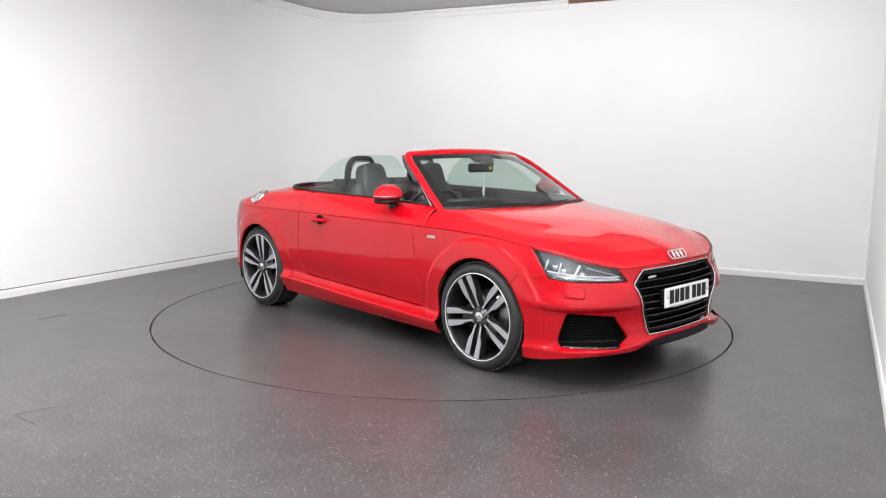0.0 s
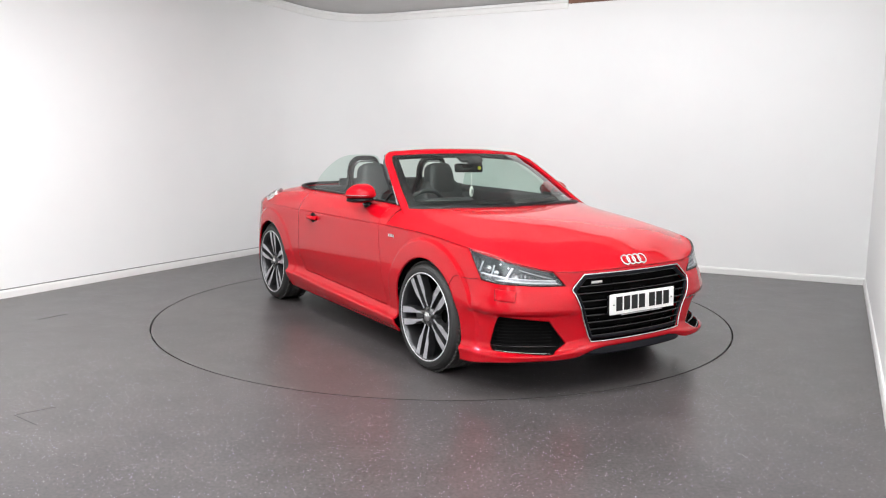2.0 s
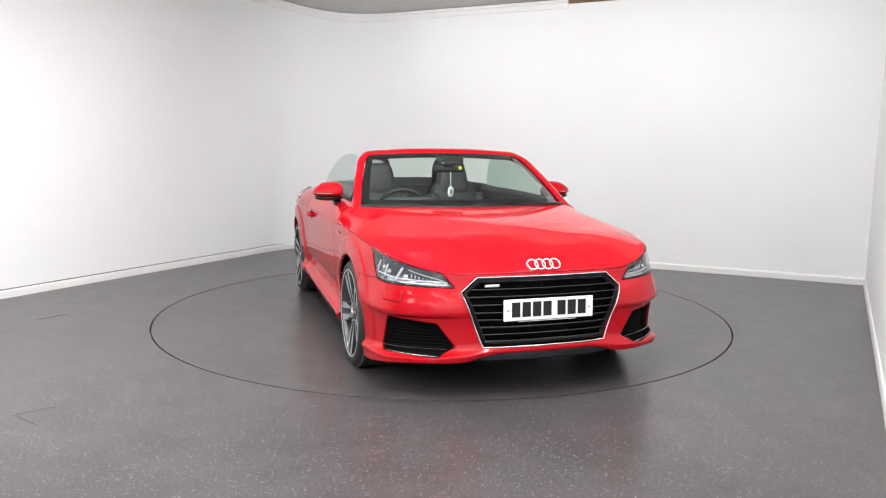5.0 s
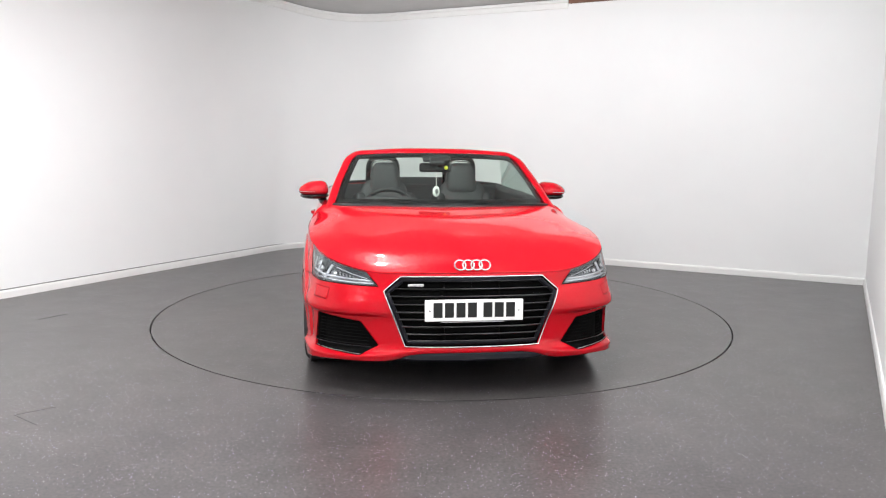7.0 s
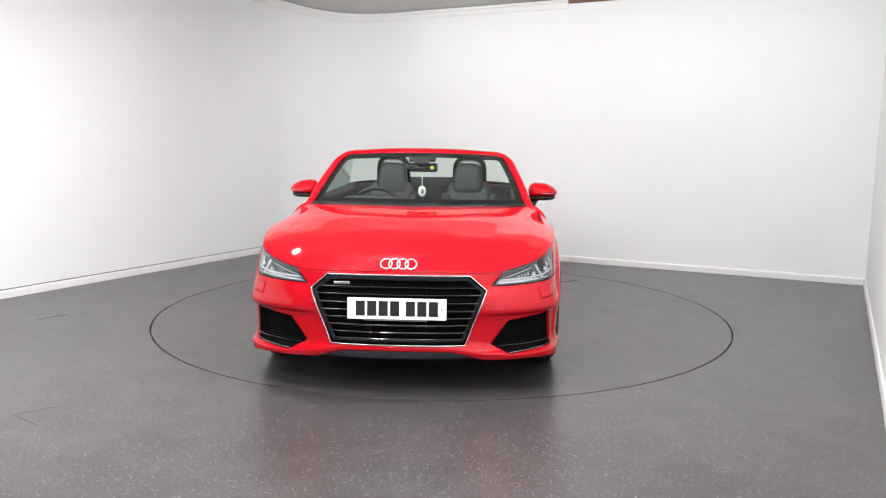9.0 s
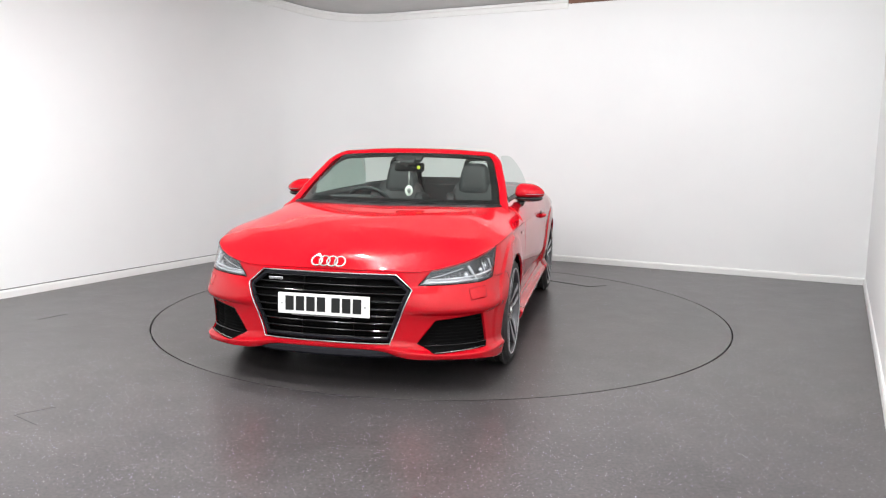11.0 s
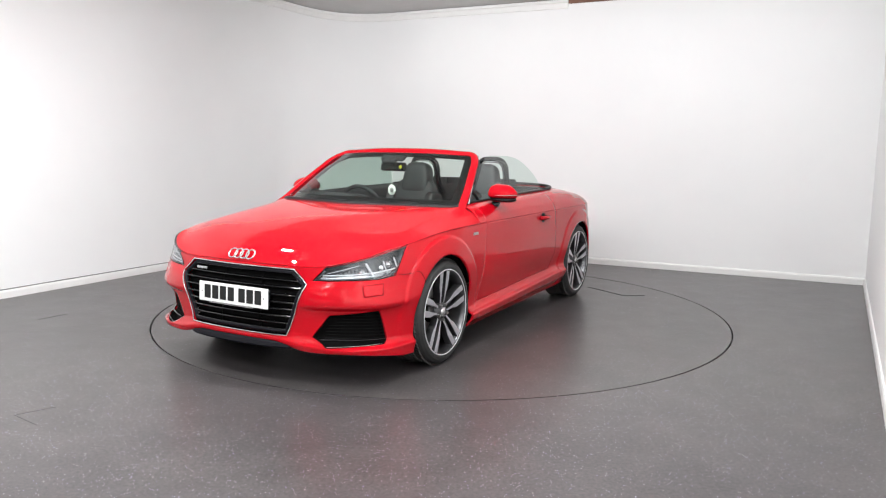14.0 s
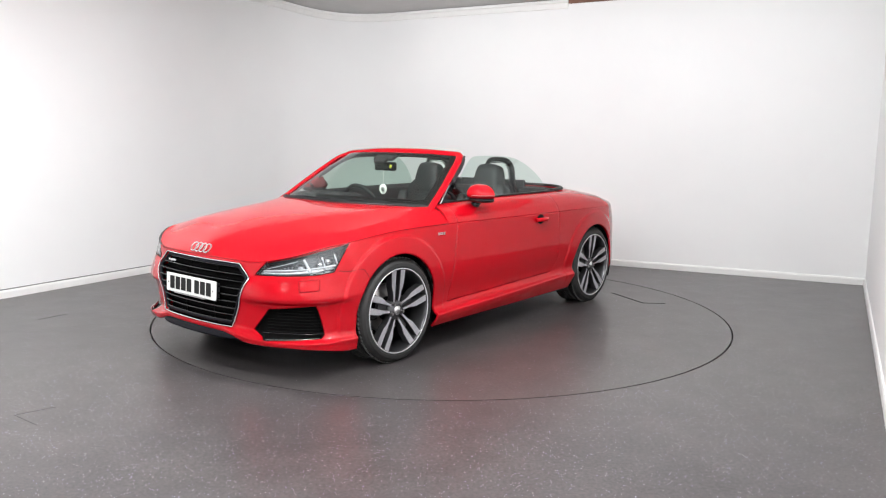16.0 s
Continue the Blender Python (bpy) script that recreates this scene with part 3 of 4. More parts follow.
def build_body(car):
    low, up = Patch(SKIN.low), Patch(SKIN.up)
    gap = 0.0022
    body = low.clone().cut(sdf_arch).cut(sdf_grille).cut(sdf_fog).cut(sdf_light).cut(lambda P: sdf_door(P) - gap)
    bob = both("body", body, RED, car, "glossy red painted bodywork", 0.012)
    # upper quarter behind the door
    quarter = up.clone().cut(lambda P: 0.763 - P[:, 0]).cut(lambda P: sdf_door(P) - gap)
    both("rear_quarter", quarter, RED, car, thick=0.012)
    for side in (1, -1):
        door = new("door")
        door.parent = car
        d = low.clone().cut(lambda P: sdf_door(P) + gap, keep_inside=True)
        e = up.clone().cut(lambda P: sdf_door(P) + gap, keep_inside=True)
        one("door_skin", d, RED, door, side, thick=0.012)
        one("door_shoulder", e, RED, door, side, thick=0.012)
    # dark shell behind the shut lines
    back = low.clone().cut(lambda P: poly_sdf(P[:, 0], P[:, 2], [(0.84, 0.18), (0.84, 1.2), (-0.80, 1.2), (-0.80, 0.18)]), keep_inside=True).cut(sdf_arch).shift(-0.011)
    for side in (1, -1):
        one("door_frame", back, DARK, car, side)
    # hood
    edge = SKIN.low[:, -1]
    i5 = int(np.argmin(np.abs(edge[:300, 0] - 1.63)))
    i7 = int(np.argmin(np.abs(edge[:400, 0] - 0.765)))
    lift = np.array([0, 0, 0.0025])
    nose_line = edge[:i5 + 1][::10] + lift
    nose_line[0, 1] = 0
    side_line = np.vstack([edge[i5:i7:12], edge[i7]]) + lift
    mid = [(nose_line[0, 0], 0, nose_line[0, 2]), (2.02, 0, 0.722), (1.90, 0, 0.783), (1.62, 0, 0.862), (1.25, 0, 0.918), (0.99, 0, 0.942)]
    rear = [tuple(side_line[-1]), (0.775, 0.84, 0.905), (0.80, 0.76, 0.940), (0.86, 0.62, 0.945), (0.95, 0.30, 0.946), (0.99, 0, 0.942)]
    P = coons(nose_line[::-1], rear, side_line, mid, 29, 25)
    P = plate(P, 120, 110)
    u = np.linspace(0, 1, 120)[:, None]
    v = np.linspace(0, 1, 110)[None, :]
    # a crease each side runs from the screen's foot to the lamp; the hood falls away outside it
    sc = 0.30 - 0.12 * u
    tent = np.where(v < sc, v / sc, (1 - (v - sc) / (1 - sc)) ** 1.7)
    for _ in range(3):
        tent[:, 1:-1] = (tent[:, :-2] + 2 * tent[:, 1:-1] + tent[:, 2:]) / 4
    P[..., 2] += 0.012 * tent * np.sin(np.pi * u) ** 1.1
    # full shoulders over the lamps
    P[..., 2] += 0.024 * step(u / 0.14) * np.exp(-((u - 0.22) / 0.17) ** 2 - ((v - 0.46) / 0.24) ** 2)
    P[:, -1, 1] = 0
    both("hood", Patch(P), RED, car, thick=0.012)
    for side in (1, -1):
        for seam, wide in ((nose_line[1:], 0.0010), (side_line, 0.0017)):
            part("shut_line", tube([(x, side * y, z) for x, y, z in spline(seam - lift * 0.5, 60)], wide, 6), DARK, car)
    # rear deck
    top = SKIN.up[:, -1]
    a = int(np.argmin(np.abs(top[200:500, 0] + 0.76))) + 200
    b = int(np.argmin(np.abs(top[400:, 0] + 1.86))) + 400
    side_r = np.vstack([top[a:b:12], top[b]])
    tail = np.vstack([top[b::10], top[-1]])
    tail[-1, 1] = 0
    front_r = [tuple(side_r[0]), (-1.00, 0.715, 0.990), (-1.16, 0.56, 0.997), (-1.24, 0.27, 1.000), (-1.26, 0, 1.001)]
    mid_r = [(-1.26, 0, 1.001), (-1.5, 0, 0.958), (-1.8, 0, 0.892), tuple(tail[-1])]
    D = coons(front_r, tail, side_r, mid_r, 70, 60, lambda v: 1 - (1 - v) ** 1.7)
    both("rear_deck", Patch(D), RED, car, thick=0.012)
    return bob


def arch_liner(car):
    for cx in (AXLE, -AXLE):
        for side in (1, -1):
            bm = bmesh.new()
            rows = []
            for a in np.linspace(-0.40, math.pi + 0.40, 40):
                rows.append([bm.verts.new((cx + r * math.cos(a), side * y, HUB_Z + r * math.sin(a)))
                             for r, y in ((0.360, 0.884), (0.370, 0.86), (0.375, 0.58), (0.10, 0.57))])
            for q, r in zip(rows, rows[1:]):
                for j in range(3):
                    bm.faces.new((q[j], q[j + 1], r[j + 1], r[j]))
            part("arch_liner", bm, DARK, car)
    bm = bmesh.new()
    box(bm, (3.90, 1.08, 0.05), (0.0, 0, 0.21))
    box(bm, (1.66, 1.72, 0.05), (0.0, 0, 0.19))
    box(bm, (0.28, 1.36, 0.05), (1.74, 0, 0.205))
    part("underbody", bm, DARK, car, smooth=False)


# ---- wheels ----
OUTER_EDGE = [(0.059, 0.2585), (0.056, 0.205), (0.052, 0.160), (0.046, 0.140), (0.036, 0.118), (0.031, 0.092), (0.027, 0.058)]
INNER_EDGE = [(0.020, 0.2585), (0.020, 0.205), (0.020, 0.160), (0.020, 0.143), (0.020, 0.120), (0.019, 0.092), (0.015, 0.058)]


def spoke_bar(bm, s, grow, drop, depth):
    """One bar of a fork: broad towards the rim, drawn in to a thin strip beside the slot towards the hub."""
    rows = []
    for (a, r), (b, _) in zip(OUTER_EDGE, INNER_EDGE):
        k = (r - 0.058) / 0.2
        y = -0.026 + 0.0225 * k ** 0.8 - drop
        a, b = a + grow, b - grow * 0.5
        rows.append([bm.verts.new(q) for q in ((s * a, y, r), (s * b, y, r), (s * (b - grow), y - depth, r), (s * (a + grow), y - depth, r))])
    for q, r in zip(rows, rows[1:]):
        for j in range(4):
            bm.faces.new((q[j], q[(j + 1) % 4], r[(j + 1) % 4], r[j]))
    bm.faces.new(rows[0][::-1])
    bm.faces.new(rows[-1])


def build_wheel(car, x, side, turn):
    """y points outwards from the car; the outer face lies at y = 0."""
    w = new("wheel")
    w.parent = car
    w.matrix_basis = pose(x, side * (0.912 if x > 0 else 0.899), HUB_Z, 0, 0, 0 if side > 0 else 180) @ pose(0, 0, 0, 0, turn, 0)
    R = 0.327
    bm = lathe([(0.266, -0.006), (0.270, 0.003), (0.280, 0.006), (0.298, 0.003), (0.313, -0.010), (0.322, -0.026), (R - 0.004, -0.046), (R - 0.004, -0.20),
                (0.322, -0.225), (0.30, -0.245), (0.275, -0.245), (0.266, -0.235)], 96)
    part("tyre", bm, RUBBER, w, "black rubber low-profile tyre", smooth=False)
    # tread blocks: slanted on the shoulder, straight ribs between grooves on the crown
    bm = bmesh.new()
    for k in range(72):
        a = 2 * math.pi * k / 72
        m = Matrix.Rotation(a, 4, "Y")
        box(bm, (0.019, 0.056, 0.010), (0, -0.052, R - 0.0065), (22, 0, 12), 0, m)
        box(bm, (0.019, 0.050, 0.010), (0, -0.195, R - 0.006), (-22, 0, 12), 0, m)
        box(bm, (0.024, 0.034, 0.008), (0, -0.102, R - 0.004), (0, 0, 20), 0, m)
        box(bm, (0.024, 0.034, 0.008), (0, -0.146, R - 0.004), (0, 0, -20), 0, m)
    part("tread", bm, TREAD, w, "dusty tread blocks", smooth=False)
    bm = lathe([(0.267, 0.001), (0.261, 0.002), (0.256, -0.006), (0.250, -0.03), (0.243, -0.10), (0.238, -0.20), (0.266, -0.235)], 96)
    part("rim", bm, RIM_DARK, w)
    bm = lathe([(0.2685, -0.002), (0.2675, 0.0040), (0.2625, 0.0040), (0.2605, -0.001), (0.2585, -0.005)], 96)
    part("rim_edge", bm, RIM_EDGE, w, "bright machined rim edge")
    # five pairs of bars
    for k in range(5):
        m = Matrix.Rotation(2 * math.pi * k / 5, 4, "Y")
        bm = bmesh.new()
        for s in (-1, 1):
            spoke_bar(bm, s, 0.0025, 0.0015, 0.045)
        box(bm, (0.034, 0.03, 0.115), (0, -0.058, 0.10), (-6, 0, 0), 0.004)
        bmesh.ops.transform(bm, matrix=m, verts=bm.verts)
        part("spoke", bm, RIM_DARK, w, smooth=False)
        for s in (-1, 1):
            bm = bmesh.new()
            spoke_bar(bm, s, 0.0, 0.0, 0.003)
            bmesh.ops.transform(bm, matrix=m, verts=bm.verts)
            part("spoke_face", bm, RIM_CUT, w, "bright machined spoke face", smooth=False)
    bm = lathe([(0.0, -0.016), (0.030, -0.017), (0.036, -0.022), (0.058, -0.030), (0.066, -0.043), (0.07, -0.08)], 40)
    part("hub", bm, RIM_DARK, w)
    bm = lathe([(0.0, -0.0085), (0.026, -0.0095), (0.030, -0.018)], 32)
    part("centre_cap", bm, SATIN, w)
    for k in range(5):
        a = 2 * math.pi * (k + 0.5) / 5
        bm = bmesh.new()
        bmesh.ops.create_cone(bm, cap_ends=True, segments=6, radius1=0.010, radius2=0.009, depth=0.02, matrix=pose(0.050 * math.sin(a), -0.020, 0.050 * math.cos(a), -90, 0, 0))
        part("wheel_bolt", bm, STEEL, w, smooth=False)
    bm = lathe([(0.07, -0.115), (0.155, -0.115), (0.157, -0.13), (0.155, -0.145), (0.07, -0.145)], 64)
    part("brake_disc", bm, STEEL, w)
    bm = lathe([(0.001, -0.12), (0.075, -0.10), (0.078, -0.14)], 40)
    part("brake_hub", bm, DARK, w)
    boxed("brake_caliper", (0.07, 0.07, 0.16), (0.14, -0.12, 0.03), BLACK, w, bevel=0.015)
    bm = lathe([(0.001, -0.20), (0.238, -0.20), (0.238, -0.205), (0.001, -0.205)], 48)
    part("inner_disc", bm, DARK, w)


# ---- the nose ----
def grille_pts(inset=0.0, n=7):
    """The grille's outline from its top right corner round, as (y, z)."""
    c = [(-0.385, 0.657), (0.385, 0.657), (0.474, 0.580), (0.362, 0.288), (-0.362, 0.288), (-0.474, 0.580)]
    cen = Vector((0, 0.48))
    out = []
    for i in range(6):
        a, b = Vector(c[i]), Vector(c[(i + 1) % 6])
        for k in range(n):
            q = a.lerp(b, k / n)
            d = (cen - q)
            out.append(q + Vector((d.x / 0.474, d.y / 0.19)) * inset)
    return out


def build_nose(car):
    low = Patch(SKIN.low)
    grille = new("grille")
    grille.parent = car
    back = low.clone().cut(lambda P: sdf_grille(P) - 0.004, keep_inside=True).shift(-0.045)
    both("grille_back", back, DARK, grille)
    pts = []
    for q in grille_pts(0.0, 9):
        pts.append((nose_x(q.x, q.y) + 0.006, q.x, q.y))
    part("grille_frame", tube(pts, 0.0040, 8, True), CHROME, grille, "thin bright chrome frame")
    pts = [(nose_x(q.x, q.y) - 0.008, q.x, q.y) for q in grille_pts(0.020, 9)]
    part("grille_rim", tube(pts, 0.012, 8, True), LIP, grille)
    # bars across, in pairs of one thick and one thin
    for k, z in enumerate((0.632, 0.592, 0.556, 0.515, 0.474, 0.434, 0.394, 0.354, 0.318)):
        half = (0.474 - (0.580 - z) * 0.3836) if z < 0.58 else 0.474 - (z - 0.58) * 1.156
        half -= 0.018
        ys = np.linspace(-half, half, 15)
        line = [(nose_x(y, z) - 0.012, y, z) for y in ys]
        bm = bmesh.new()
        rows = [[bm.verts.new((x + dx, y, zz + dz)) for dx, dz in ((0.012, 0.004), (0.014, 0.0), (0.010, -0.006), (-0.03, -0.009), (-0.03, 0.003))] for x, y, zz in line]
        for q, r in zip(rows, rows[1:]):
            for j in range(5):
                bm.faces.new((q[j], q[(j + 1) % 5], r[(j + 1) % 5], r[j]))
        part("grille_bar", bm, GRILLE_BLACK, grille, smooth=False)
    for y in (-0.15, 0.15):
        line = [(nose_x(y, z) - 0.041, y, z) for z in np.linspace(0.30, 0.645, 8)]
        part("grille_post", tube(line, 0.005, 6), DARK, grille)
    # maker's badge on the hood lip: four linked rings
    emblem = new("emblem")
    emblem.parent = car
    for y in (-0.0666, -0.0222, 0.0222, 0.0666):
        pts = []
        for a in np.linspace(0, 2 * math.pi, 33)[:-1]:
            yy, zz = y + 0.030 * math.cos(a), 0.030 * math.sin(a)
            pts.append((2.048 - zz * 0.62, yy, 0.716 + zz * 0.78))
        part("ring", tube(pts, 0.0050, 8, True), CHROME, emblem)
    # model badge on the grille, a plain bright bar
    boxed("grille_badge", (0.006, 0.085, 0.016), (nose_x(-0.3, 0.61) + 0.006, -0.305, 0.612), SATIN, grille, "small bright badge")
    # number plate
    plate = new("number_plate")
    plate.parent = car
    m = pose(2.128, 0, 0.488, 0, -2.5, 0)
    bm = bmesh.new()
    box(bm, (0.010, 0.526, 0.114), (0, 0, 0), (0, 0, 0), 0.003, m)
    part("plate", bm, PLATE, plate, "white number plate with a black registration", smooth=False)
    bm = bmesh.new()
    box(bm, (0.03, 0.50, 0.09), (-0.02, 0, 0), (0, 0, 0), 0.003, m)
    part("plate_holder", bm, BLACK, plate, smooth=False)
    for k, y in enumerate((-0.194, -0.133, -0.072, -0.011, 0.072, 0.133, 0.194)):
        w = 0.048
        bm = bmesh.new()
        box(bm, (0.002, w, 0.079), (0.006, y, 0.002), (0, 0, 0), 0, m)
        part("character_bar", bm, INK, plate, "plain black bar", smooth=False)
    bm = bmesh.new()
    box(bm, (0.006, 0.34, 0.004), (0.003, -0.01, -0.061), (0, 0, 0), 0, m)
    part("maker_line", bm, SATIN, plate, smooth=False)
    for y in (-0.238, 0.238):
        bm = bmesh.new()
        bmesh.ops.create_cone(bm, cap_ends=True, segments=12, radius1=0.006, radius2=0.005, depth=0.004, matrix=m @ pose(0.006, y, 0.0, 0, 90, 0))
        part("plate_screw", bm, SATIN, plate)
    # lower lip
    ys = np.linspace(-0.46, 0.46, 37)
    bm = bmesh.new()
    rows = []
    for y in ys:
        x = nose_x(y, 0.262) - 0.06 * (abs(y) / 0.46) ** 6
        k = abs(y) / 0.46
        top, low_z = 0.256 - 0.026 * k ** 6, 0.213 + 0.008 * k ** 6
        rows.append([bm.verts.new((x + dx, y, zz)) for dx, zz in ((-0.006, top), (0.006, top - 0.014), (0.016 - 0.006 * k, low_z + 0.010), (0.010 - 0.006 * k, low_z), (-0.10, low_z), (-0.10, top))])
    for q, r in zip(rows, rows[1:]):
        for j in range(6):
            bm.faces.new((q[j], q[(j + 1) % 6], r[(j + 1) % 6], r[j]))
    bm.faces.new(rows[0])
    bm.faces.new(rows[-1][::-1])
    part("front_splitter", bm, LIP, car, "black plastic front lip", smooth=False)
    fog = low.clone().cut(sdf_fog, keep_inside=True)
    for side in (1, -1):
        intake = new("air_intake")
        intake.parent = car
        one("intake_pan", fog, DARK, intake, side, thick=0.055, inner=True)
        for z in np.arange(0.275, 0.42, 0.018):
            ys = np.linspace(0.55 if z < 0.35 else 0.61, 0.825, 7)
            part("intake_rib", tube([(nose_x(y, z) - 0.042, side * y, z) for y in ys], 0.0025, 6), DARK, intake)
        ys = np.linspace(0.535, 0.832, 9)
        part("intake_blade", tube([(nose_x(y, 0.272) - 0.016, side * y, 0.272) for y in ys], 0.007, 8, flat=0.6), GLOSS_BLACK, intake)
        ys = [0.60, 0.66, 0.72, 0.78, 0.832]
        zs = [0.241, 0.243, 0.245, 0.247, 0.250]
        part("intake_edge", tube([(nose_x(y, z) + 0.001, side * y, z) for y, z in zip(ys, zs)], 0.0017, 8), SATIN, intake, "thin silver edging")
    # headlights
    lens = low.clone().cut(sdf_light, keep_inside=True)
    for side in (1, -1):
        hl = new("headlight")
        hl.parent = car
        one("headlight_lens", lens, LAMP_LENS, hl, side, "clear headlight cover")
        one("headlight_housing", lens, LAMP_DARK, hl, side, thick=0.062, inner=True)
        rim_pts = [(0.004, 0.748), (0.058, 0.645), (0.16, 0.627), (0.34, 0.617), (0.515, 0.609), (0.455, 0.668)]
        fl = lambda v: Vector((v.x, v.y * side, v.z))
        seg = []
        for (r0, z0), (r1, z1) in zip(rim_pts, rim_pts[1:]):
            for k in range(6):
                p, n = light_spot(r0 + (r1 - r0) * k / 6, z0 + (z1 - z0) * k / 6, 0.012)
                seg.append(fl(p))
        part("headlight_bezel", tube(seg, 0.006, 6), LAMP_DARK, hl)
        tray = lens.clone().cut(lambda P: 0.662 - 0.055 * ((P[:, :2] - LIGHT_FROM) @ LIGHT_WAY) - P[:, 2]).shift(-0.026)
        one("reflector_tray", tray, LAMP_GREY, hl, side, "silver reflector tray")
        seg = []
        for (r0, z0), (r1, z1) in (((0.008, 0.745), (0.078, 0.624)), ((0.078, 0.624), (0.20, 0.612)), ((0.20, 0.612), (0.525, 0.602)), ((0.525, 0.602), (0.47, 0.662))):
            for k in range(8):
                seg.append(fl(light_spot(r0 + (r1 - r0) * k / 8, z0 + (z1 - z0) * k / 8, 0.0005)[0]))
        part("headlight_seal", tube(seg, 0.0028, 6), DARK, hl)
        # lamp modules in bright bowls, outer chamber
        for run, z in ((0.105, 0.690), (0.150, 0.672), (0.268, 0.655)):
            p, n = light_spot(run, z, 0.030)
            p, n = fl(p), fl(n)
            bm = bmesh.new()
            bmesh.ops.create_uvsphere(bm, u_segments=18, v_segments=10, radius=0.015)
            bmesh.ops.translate(bm, verts=bm.verts, vec=p)
            part("projector", bm, CHROME, hl)
            part("projector_ring", tube([p - n * 0.004, p + n * 0.012], 0.019, 18), LAMP_GREY, hl)
        # slanted silver fins between the chambers
        for run0, z0, run1, z1, w in ((0.205, 0.618, 0.250, 0.700, 0.0075), (0.052, 0.668, 0.070, 0.724, 0.0045), (0.120, 0.634, 0.142, 0.712, 0.0045)):
            line = []
            for k in np.linspace(0, 1, 5):
                p, n = light_spot(run0 + (run1 - run0) * k, z0 + (z1 - z0) * k, 0.016)
                line.append(fl(p))
            part("light_fin", tube(line, w, 8), LAMP_WHITE, hl)
        # long running-light bars along the lower edge
        for za, zb, r0, r1, w in ((0.632, 0.615, 0.10, 0.49, 0.0060), (0.646, 0.630, 0.225, 0.480, 0.0060), (0.690, 0.640, 0.285, 0.465, 0.0025), (0.662, 0.648, 0.065, 0.215, 0.0060)):
            line = []
            for k in np.linspace(0, 1, 12):
                p, n = light_spot(r0 + (r1 - r0) * k, za + (zb - za) * k, 0.014)
                line.append(fl(p))
            part("light_bar", tube(line, w, 8, flat=0.8), LAMP_WHITE, hl)
        for k in range(7):
            p, n = light_spot(0.30 + 0.022 * k, 0.660 - 0.005 * k, 0.034)
            bm = bmesh.new()
            box(bm, (0.010, 0.010, 0.024), tuple(fl(p)), (0, 0, 0), 0.002)
            part("light_cell", bm, LAMP_GREY, hl, smooth=False)
        # joint between bumper and wing
        line = [side_spot(x, z, 0.0004) for x, z in ((1.715, 0.628), (1.69, 0.622), (1.66, 0.620), (1.62, 0.622), (1.585, 0.628), (1.555, 0.622), (1.535, 0.590), (1.522, 0.560))]
        part("bumper_joint", tube([fl(p) for p in line], 0.0016, 6), DARK, car)
        # headlight washer cover
        cov = low.clone().cut(lambda P: np.where(P[:, 0] > 1.4, poly_sdf((P[:, :2] - LIGHT_FROM) @ LIGHT_WAY, P[:, 2], [(0.16, 0.588), (0.28, 0.580), (0.275, 0.520), (0.165, 0.528)]), 1.0), keep_inside=True)
        one("washer_cover", cov.clone().shift(0.0014), RED, car, side, thick=0.004)
        sh = low.clone().cut(lambda P: np.where(P[:, 0] > 1.4, poly_sdf((P[:, :2] - LIGHT_FROM) @ LIGHT_WAY, P[:, 2], [(0.1582, 0.5898), (0.2818, 0.5818), (0.2768, 0.5182), (0.1632, 0.5262)]), 1.0), keep_inside=True)
        one("washer_gap", sh.shift(0.0008), DARK, car, side)


# ---- screen, pillars, windows ----
SB = [(0.775, 0.735, 0.945), (0.88, 0.60, 0.950), (0.965, 0.30, 0.952), (0.99, 0.0, 0.953)]
ST = [(0.290, 0.590, 1.268), (0.355, 0.42, 1.284), (0.395, 0.20, 1.291), (0.405, 0.0, 1.293)]
SS = [(0.775, 0.735, 0.945), (0.62, 0.70, 1.052), (0.45, 0.647, 1.170), (0.290, 0.590, 1.268)]
SM = [(0.99, 0.0, 0.953), (0.81, 0.0, 1.063), (0.61, 0.0, 1.185), (0.405, 0.0, 1.293)]


